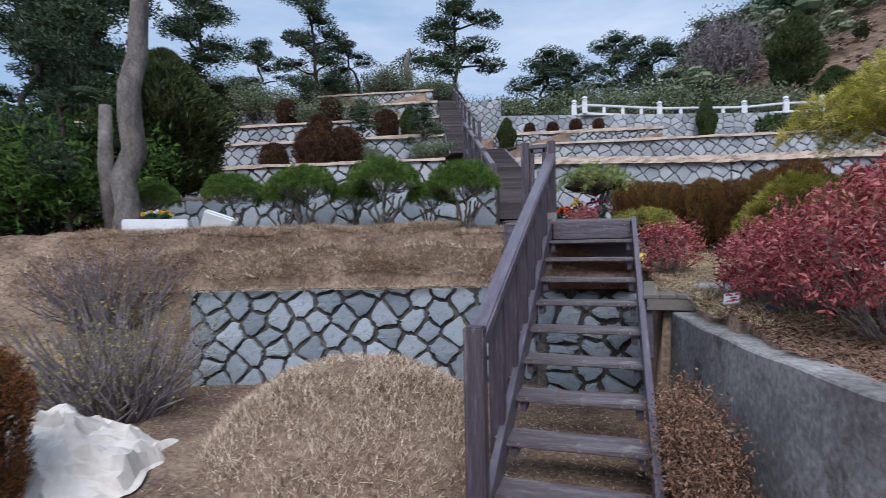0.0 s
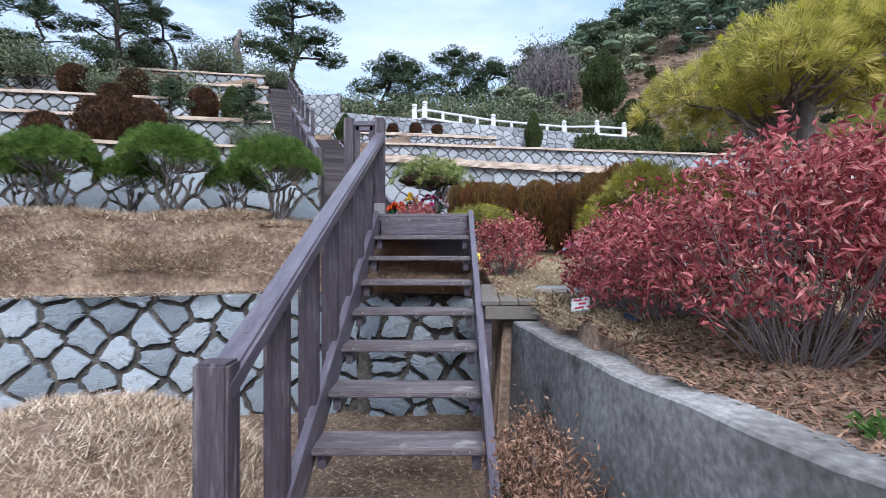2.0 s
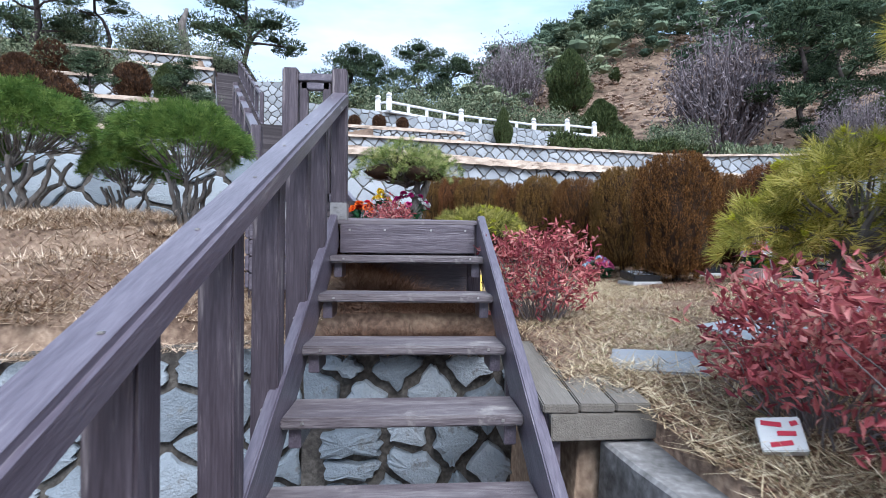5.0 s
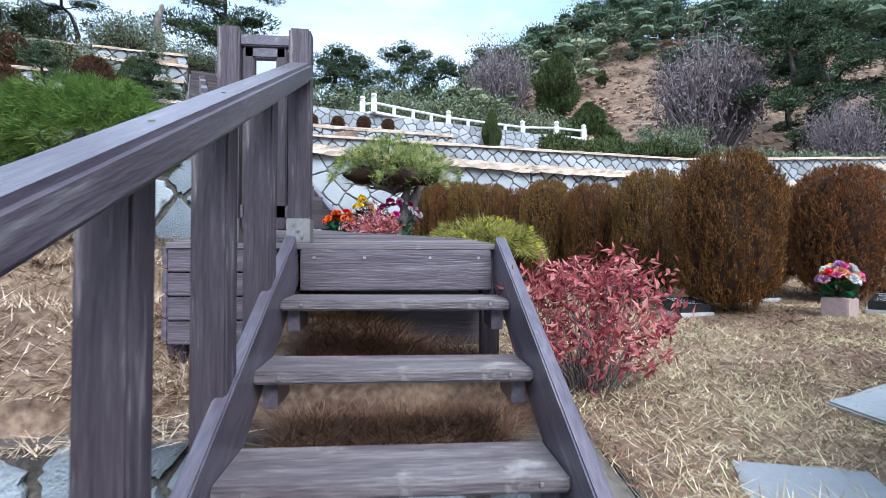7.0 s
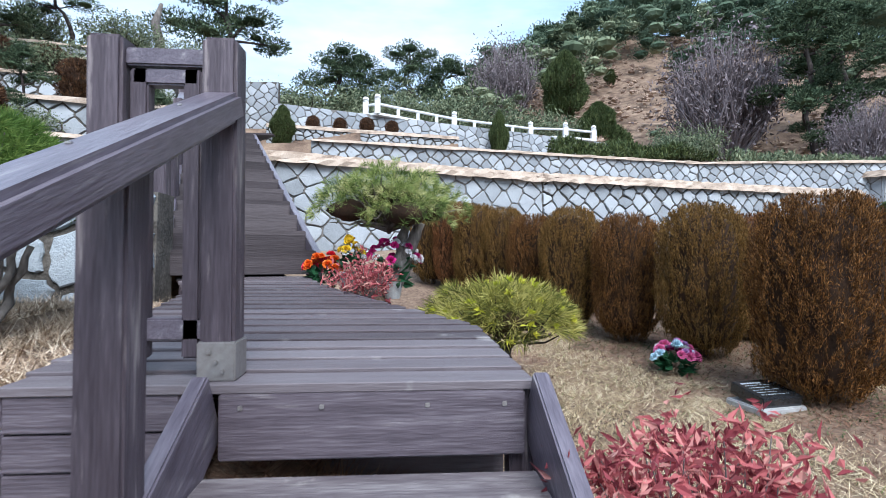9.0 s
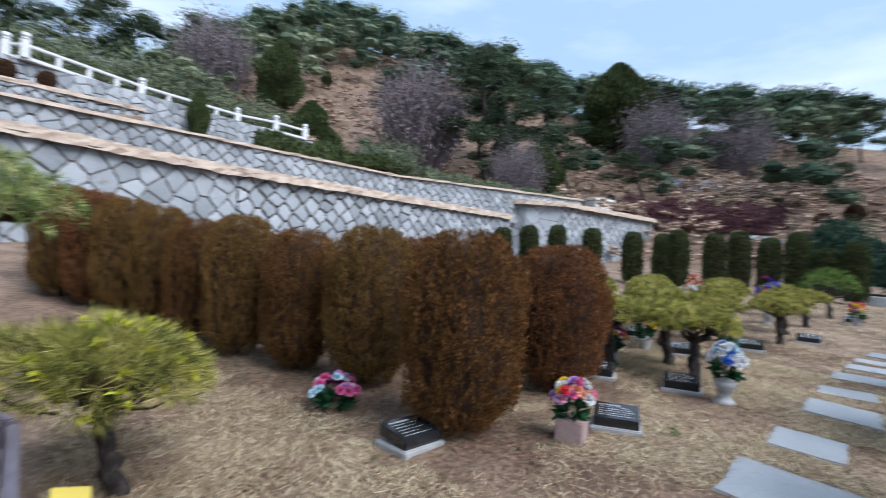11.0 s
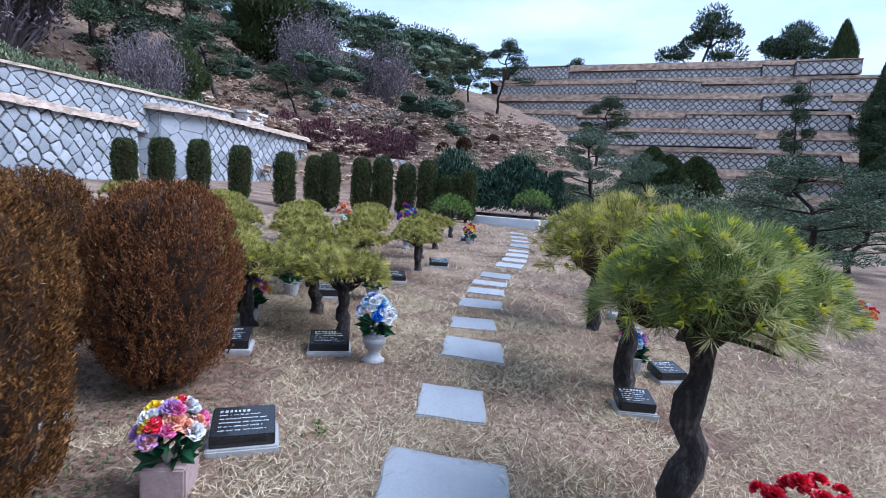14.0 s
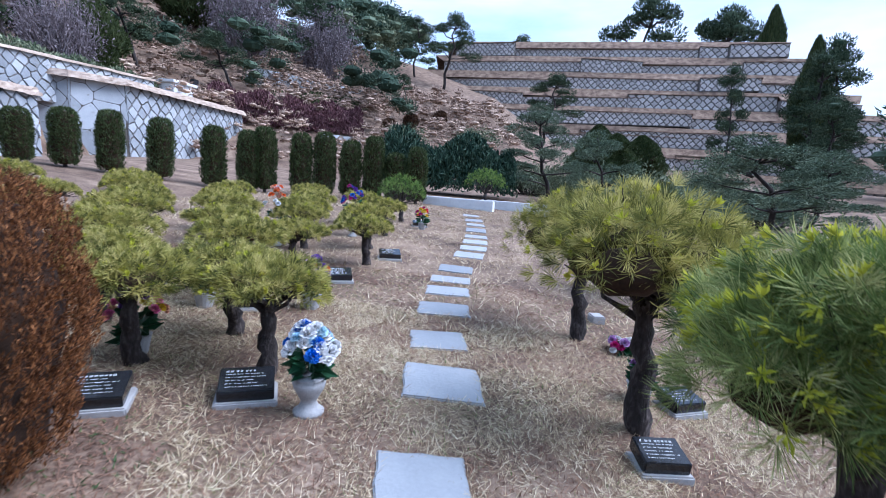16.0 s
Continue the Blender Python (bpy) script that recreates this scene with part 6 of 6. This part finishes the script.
# shrubs behind the balustrade and on terraces
fluff = twig_bush("evergreen_shrub", "rounded grey-green evergreen shrub on the terrace", 1.0, 1.2, 70, 6500, FAR_WOOD, 23, (0.05, 0.11), BARK)
SHR = [(-4.3, 39.2, 4.5), (-1.5, 37.4, 3.5), (1.2, 39.5, 4.2), (3.8, 39, 3.4), (6.6, 41.1, 4.2), (-7, 38, 4.2), (9.5, 41, 3.6), (13, 43, 3.4), (-5.5, 10.9, 0.9), (-8.5, 11.2, 0.8), (-7, 13.9, 1.0), (-14, 17, 1.6), (-18, 17.3, 1.8), (-11, 17.2, 1.4), (-22, 21, 1.8), (-10.5, 25.8, 1.8), (-14, 26, 2), (-19, 26, 2.2), (-25, 22, 2), (15.2, 23.9, 1.8), (45.2, 4.8, 2.0), (42.1, 10.1, 1.8), (24, -4, 1.8), (28, -6, 2), (33, -9, 2.2), (22, -6, 1.5), (12.5, -8, 1.2), (30, -2, 1.8), (34, 0, 2), (14.5, -9.5, 1.4), (27, -10, 2)]
for i, (x, y, s) in enumerate(SHR):
    m = place(x, y, i * 40, s, 0.05, s * (0.8 + 0.3 * ((i * 7) % 5) / 5))
    if i:
        copy_thing(fluff, pose(0, 0, 0)).matrix_basis = m
    else:
        fluff.matrix_basis = m


def long_hedge(name, label, pts, w, h, n, mat, seed, size):
    g = np.random.default_rng(seed)
    P = []
    seg = [(Vector(a), Vector(b)) for a, b in zip(pts, pts[1:])]
    tot = sum((b - a).length for a, b in seg)
    for a, b in seg:
        k = int(n * (b - a).length / tot)
        t = g.uniform(0, 1, k)
        d = (b - a).normalized()
        q = g.uniform(-1, 1, k)
        up = np.sqrt(np.clip(1 - q * q, 0.05, 1)) * h * g.uniform(0.35, 1.05, k) * (0.85 + 0.15 * np.sin(t * (b - a).length * 2.1))
        X, Y = a.x + (b.x - a.x) * t - d.y * q * w / 2, a.y + (b.y - a.y) * t + d.x * q * w / 2
        P.append(np.stack([X, Y, height(X, Y) + up], 1))
    P = np.concatenate(P)
    D = g.normal(size=P.shape) * 0.6 + (0, 0, 1.0)
    return thing(name, label, "hedge", kind="stuff", data=to_mesh(name, *leaves(P, D, g.uniform(0.7, 1.4, len(P)) * size, g.uniform(0.3, 0.5, len(P)) * size), mat))


long_hedge("green_hedge", "low clipped dark green hedge on the wall head", [(7.6, 22.4), (16.2, 23.2)], 1.2, 1.0, 5000, THUJA_G, 2, 0.22)
long_hedge("green_hedge", "low tufted green hedge along the terrace", [(17.5, 23.9), (24.5, 25.2), (34.5, 25.2)], 1.4, 0.9, 4000, FAR_WOOD, 3, 0.25)
long_hedge("evergreen_thicket", "dark green conifer thicket behind the graves", [(25.4, 6.6), (26.1, 3.6), (26.8, 0.9)], 2.6, 2.7, 11000, THUJA_DG, 6, 0.24)
long_hedge("maroon_hedge", "broad maroon bare-twig hedge on the terrace", [(38.5, 24.5), (41, 20.0), (44.2, 14.6)], 3.4, 1.9, 12000, MAROON, 4, 0.32)
long_hedge("green_hedge", "dark clipped hedge across the slope", [(41, 23.5), (47, 20.5), (52, 15)], 1.2, 1.0, 3000, THUJA_G, 5, 0.3)
for k, (a, b, z) in enumerate((((38.6, 15.5), (52, 5.5), 3.4), ((43, 20), (60, 8), 6.0), ((46, 26), (66, 14), 9.5))):
    stone_wall("wall_mid_terrace_%d" % k, a, b, z - 2.6, z, 0.9, "pale granite terrace wall across the slope", 90 + k, gap=0.06, depth=0.08, mat=STONE_I, joint=JOINT_FAR)
bare = twig_bush("bare_tree", "leafless violet-grey tree with dense fine twigs", 0.40, 0.95, 420, 6000, PURPLE_TWIG, 31, (0.02, 0.05), PURPLE_TWIG)
bare.matrix_basis = Matrix.Translation((28.6, 41.2, ground_z(28.6, 41.2))) @ Matrix.Diagonal((12, 12, 12, 1))
for x, y, s in ((29.3, 27.8, 5.5), (52, 30, 9), (15, 70, 12), (-13, 45, 7), (58, 24, 8)):
    copy_thing(bare, pose(0, 0, 0)).matrix_basis = Matrix.Translation((x, y, ground_z(x, y))) @ Matrix.Diagonal((s, s, s, 1))
dead = thing("dead_trunk", "bleached broken tree trunk on the skyline", "tree", place(-15.2, 32.2))
part("trunk", to_mesh("trunk", *tube([(0, 0, -0.2), (0.2, 0, 1.5), (-0.1, 0, 3), (0.3, 0, 4.2)], [0.35, 0.3, 0.25, 0.1], 8), BARK_G, True), dead)
# grave houses, monument
mon = thing("dark_monument", "small black stone monument on the terrace edge", "monument", pose(37.0, 24.6, ground_z(37.0, 24.6) + 0.6), data=block("dark_monument", 0.6, 0.3, 1.7, BLACK_STONE, 0.04))
tomb = thing("stone_tomb", "pale stone tomb with a flat cap", "tomb", place(34.6, 24.2))
part("body", block("body", 2.0, 1.2, 0.7, WHITE_STONE, 0.03), tomb, m=pose(0, 0, 0.3))
part("cap", block("cap", 2.4, 1.5, 0.2, WHITE_STONE, 0.03), tomb, m=pose(0, 0, 0.75))
end_wall = thing("low_stone_block", "low pale stone kerb at the path end", "kerb", pose(19.6, 2.2, ground_z(19.6, 2.2) + 0.1, 0, 0, 80), data=block("low_stone_block", 2.4, 0.3, 0.4, WHITE_STONE, 0.02))
copy_thing(end_wall, pose(20.5, 0.4, ground_z(20.5, 0.4) + 0.1, 0, 0, 75))

# ---- woods on the hill ----
def woods(name, label, n, az0, az1, r0, r1, hh, mat, seed, size, per, flat=0.6, trunk=True):
    g = np.random.default_rng(seed)
    a, r = np.radians(g.uniform(az0, az1, n)), r0 + (r1 - r0) * g.uniform(0, 1, n) ** 0.8
    X, Y = np.sin(a) * r, np.cos(a) * r
    keep = ~((X > 62) & (Y < 22))
    X, Y = X[keep], Y[keep]
    Z = height(X, Y)
    parts_, stems, cores = [], [], []
    for x, y, z in zip(X, Y, Z):
        h = hh * g.uniform(0.65, 1.25)
        for k in range(3):
            c = (x + g.uniform(-.25, .25) * h, y + g.uniform(-.25, .25) * h, z + h * g.uniform(0.55, 0.95))
            cr = h * g.uniform(0.22, 0.36)
            parts_.append(cloud(c, cr, flat, per, g, size * h / 8))
            cores.append(blob(c, cr * 0.58, cr * flat * 0.52, 7, 4))
        stems.append(blades(np.array([[x, y, z - 0.5]]), np.array([[g.uniform(-.1, .1), g.uniform(-.1, .1), 1]]), h * 0.9, 0.04 * h))
    Vl, Fl = np.concatenate([v for v, f in parts_]), np.concatenate([f + 4 * per * i for i, (v, f) in enumerate(parts_)])
    Vc = np.concatenate([np.array(v) for v, f in cores])
    Fc = np.concatenate([np.array(f) + len(v) * i for i, (v, f) in enumerate(cores)]) + len(Vl)
    top = thing(name, label, "woods", kind="stuff", data=to_mesh(name, np.concatenate([Vl, Vc]), np.concatenate([Fl, Fc]), mat))
    return top


woods("pine_woods", "dense dark pine woods covering the hill", 400, 8, 86, 80, 112, 7.0, FAR_PINE, 1, 0.52, 140)
woods("pine_woods", "scattered dark pines on the lower slope", 46, 24, 82, 46, 80, 5.0, FAR_PINE, 2, 0.5, 150)
woods("mixed_woods", "pale mixed woods on the northern ridge", 170, -40, 24, 62, 100, 6.5, FAR_WOOD, 3, 0.6, 100)
woods("mixed_woods", "grey-green mixed woods among the pines", 130, 20, 86, 76, 110, 6.0, FAR_WOOD, 4, 0.6, 100)
woods("russet_scrub", "russet and straw-coloured scrub on the slope", 1900, -45, 88, 42, 90, 1.6, FAR_SCRUB, 5, 1.4, 12, 0.5)
woods("russet_scrub", "russet scrub below the woods", 800, 50, 86, 36, 66, 1.2, FAR_SCRUB, 6, 1.4, 14, 0.5)
woods("evergreen_edge", "dark evergreens beyond the lawn", 150, 120, 165, 45, 95, 6.0, FAR_PINE, 7, 0.45, 130)


# ---- turf, straw and leaf litter ----
def strewn(name, label, n, inside, box, mat, length, width, lift, seed, zf=None, patchy=0.4):
    g = np.random.default_rng(seed)
    X, Y = g.uniform(box[0], box[1], n), g.uniform(box[2], box[3], n)
    k = inside(X, Y)
    X, Y = X[k], Y[k]
    patch = np.sin(3.1 * X + 1.7 * np.sin(2.3 * Y)) * np.sin(2.7 * Y + 1.3 * np.sin(1.9 * X)) + 0.6 * np.sin(9 * X + 2 * np.sin(7 * Y)) * np.sin(8 * Y + X)
    k = g.uniform(0, 1, len(X)) < np.clip(0.72 + patchy * patch, 0.12, 1)
    X, Y = X[k], Y[k]
    Z = (zf or height)(X, Y) + 0.004
    m = len(X)
    a = g.uniform(0, 6.283, m)
    D = np.stack([np.cos(a), np.sin(a), g.uniform(0.02, lift, m)], 1)
    L = g.uniform(0.5, 1.4, m) * length
    S = np.stack([-np.sin(a), np.cos(a), g.normal(size=m) * 0.3], 1)
    P = np.stack([X, Y, Z], 1)
    W = width * g.uniform(0.6, 1.4, m)[:, None]
    D = unit(D)
    V = np.stack([P - S * W / 2, P + S * W / 2, P + D * L[:, None]], 1).reshape(-1, 3)
    return thing(name, label, "dry grass", kind="stuff", data=to_mesh(name, V, np.arange(3 * m).reshape(m, 3), mat))


def clear_of_path(X, Y):
    ok = ~((X < 1.0) & (Y > -0.3) & (Y < 3.0)) & (X > np.where(Y < -1.63, pick(Y, CW_Y, CW_X) + 0.2, 1.0))
    for x, y, lx, ly, rz in FLAGS:
        c, s = math.cos(radians(rz)), math.sin(radians(rz))
        u, v = (X - x) * c + (Y - y) * s, -(X - x) * s + (Y - y) * c
        ok &= ~((np.abs(u) < lx * 0.47) & (np.abs(v) < ly * 0.47))
    return ok


def open_turf(X, Y):
    ok = clear_of_path(X, Y)
    for x, y, k, s, sz in HEDGES:
        ok &= np.hypot(X - x, Y - y) > 0.62 + 0.1 * np.sin(9 * np.arctan2(Y - y, X - x) + 5 * x)
    return ok


strewn("lawn_straw", "short dry straw-coloured winter turf", 380000, open_turf, (0.9, 7.5, -3.0, 3.6), DRY, 0.062, 0.0030, 0.7, 1, None, 0.6)
strewn("lawn_straw", "dry straw turf further along the path", 110000, clear_of_path, (7.0, 20, -5, 8.0), DRY, 0.08, 0.007, 0.8, 2)
strewn("lawn_litter", "brown dead leaves and thatch in the turf", 210000, clear_of_path, (1.0, 9, -4.0, 5.0), DRYDARK, 0.045, 0.0045, 0.7, 3, None, -0.75)
strewn("lawn_weeds", "low green weeds under the hedges", 30000, lambda X, Y: clear_of_path(X, Y) & ~open_turf(X, Y), (1.6, 5.2, 0.6, 6.5), WEED, 0.030, 0.009, 0.8, 4)
strewn("hedge_litter", "shaded brown litter under the hedges", 60000, lambda X, Y: clear_of_path(X, Y) & ~open_turf(X, Y), (1.6, 5.2, 0.6, 6.5), DRYDARK, 0.05, 0.004, 0.6, 14)
strewn("lawn_green", "thin green blades among the dry turf", 30000, open_turf, (1.2, 9.0, -4.5, 3.6), GREEN_LEAF, 0.05, 0.0028, 0.9, 15, None, 1.1)
strewn("shrub_litter", "fallen brown leaves under the red shrubs", 26000, lambda X, Y: X > pick(Y, CW_Y, CW_X) + 0.16, (1.3, 3.2, -5.2, -1.4), DRYDARK, 0.045, 0.014, 0.5, 5)
strewn("bank_straw", "matted dead grass on the earth bank", 300000, lambda X, Y: (Y > wall0_y(X) + 0.1) & (X < -0.1) & (Y < 1.9), (-7, -0.1, -2.3, 1.9), DRY_BANK, 0.12, 0.0048, 1.1, 6, None, 0.5)
strewn("bank_litter", "russet thatch and soil crumbs on the bank", 9000, lambda X, Y: (Y > wall0_y(X) + 0.1) & (X < -0.1) & (Y < 0.9), (-8, -0.1, -2.6, 0.9), DRYDARK, 0.10, 0.011, 0.5, 7)
strewn("yard_straw", "thin dry grass on the yard floor", 45000, lambda X, Y: (Y < wall0_y(X)) & (X < pick(Y, CW_Y, CW_X) - 0.05), (-5.5, 1.6, -7.0, -0.3), DRY, 0.05, 0.004, 0.5, 8)
strewn("mound_straw", "dry grass covering the grave mound", 60000, lambda X, Y: np.hypot(X - MX, Y - MY) < MR, (MX - MR, MX + MR, MY - MR, MY + MR), DRY_BANK, 0.085, 0.0045, 1.5, 9, lambda X, Y: -2.05 + mound_z(X, Y))
strewn("stair_straw", "long dead grass tumbling under the stair", 15000, lambda X, Y: X > -10, (-0.02, 0.94, -0.5, 0.25), DRYDARK, 0.20, 0.004, 0.9, 10, lambda X, Y: np.maximum(height(X, Y), -0.82))
strewn("edge_straw", "long dead grass hanging over the wall edges", 70000, lambda X, Y: (np.abs(Y - wall0_y(X) - 0.14) < 0.20), (-6.3, -0.2, -2.3, 0.1), DRY_BANK, 0.14, 0.005, 0.5, 11, lambda X, Y: np.maximum(height(X, np.maximum(Y, wall0_y(X) + 0.13)), -0.82))
strewn("platform_straw", "straw drifted beside the timber step", 5000, lambda X, Y: X > pick(Y, CW_Y, CW_X) + 0.1, (1.25, 1.8, -2.5, -1.2), DRY, 0.12, 0.004, 0.6, 12)
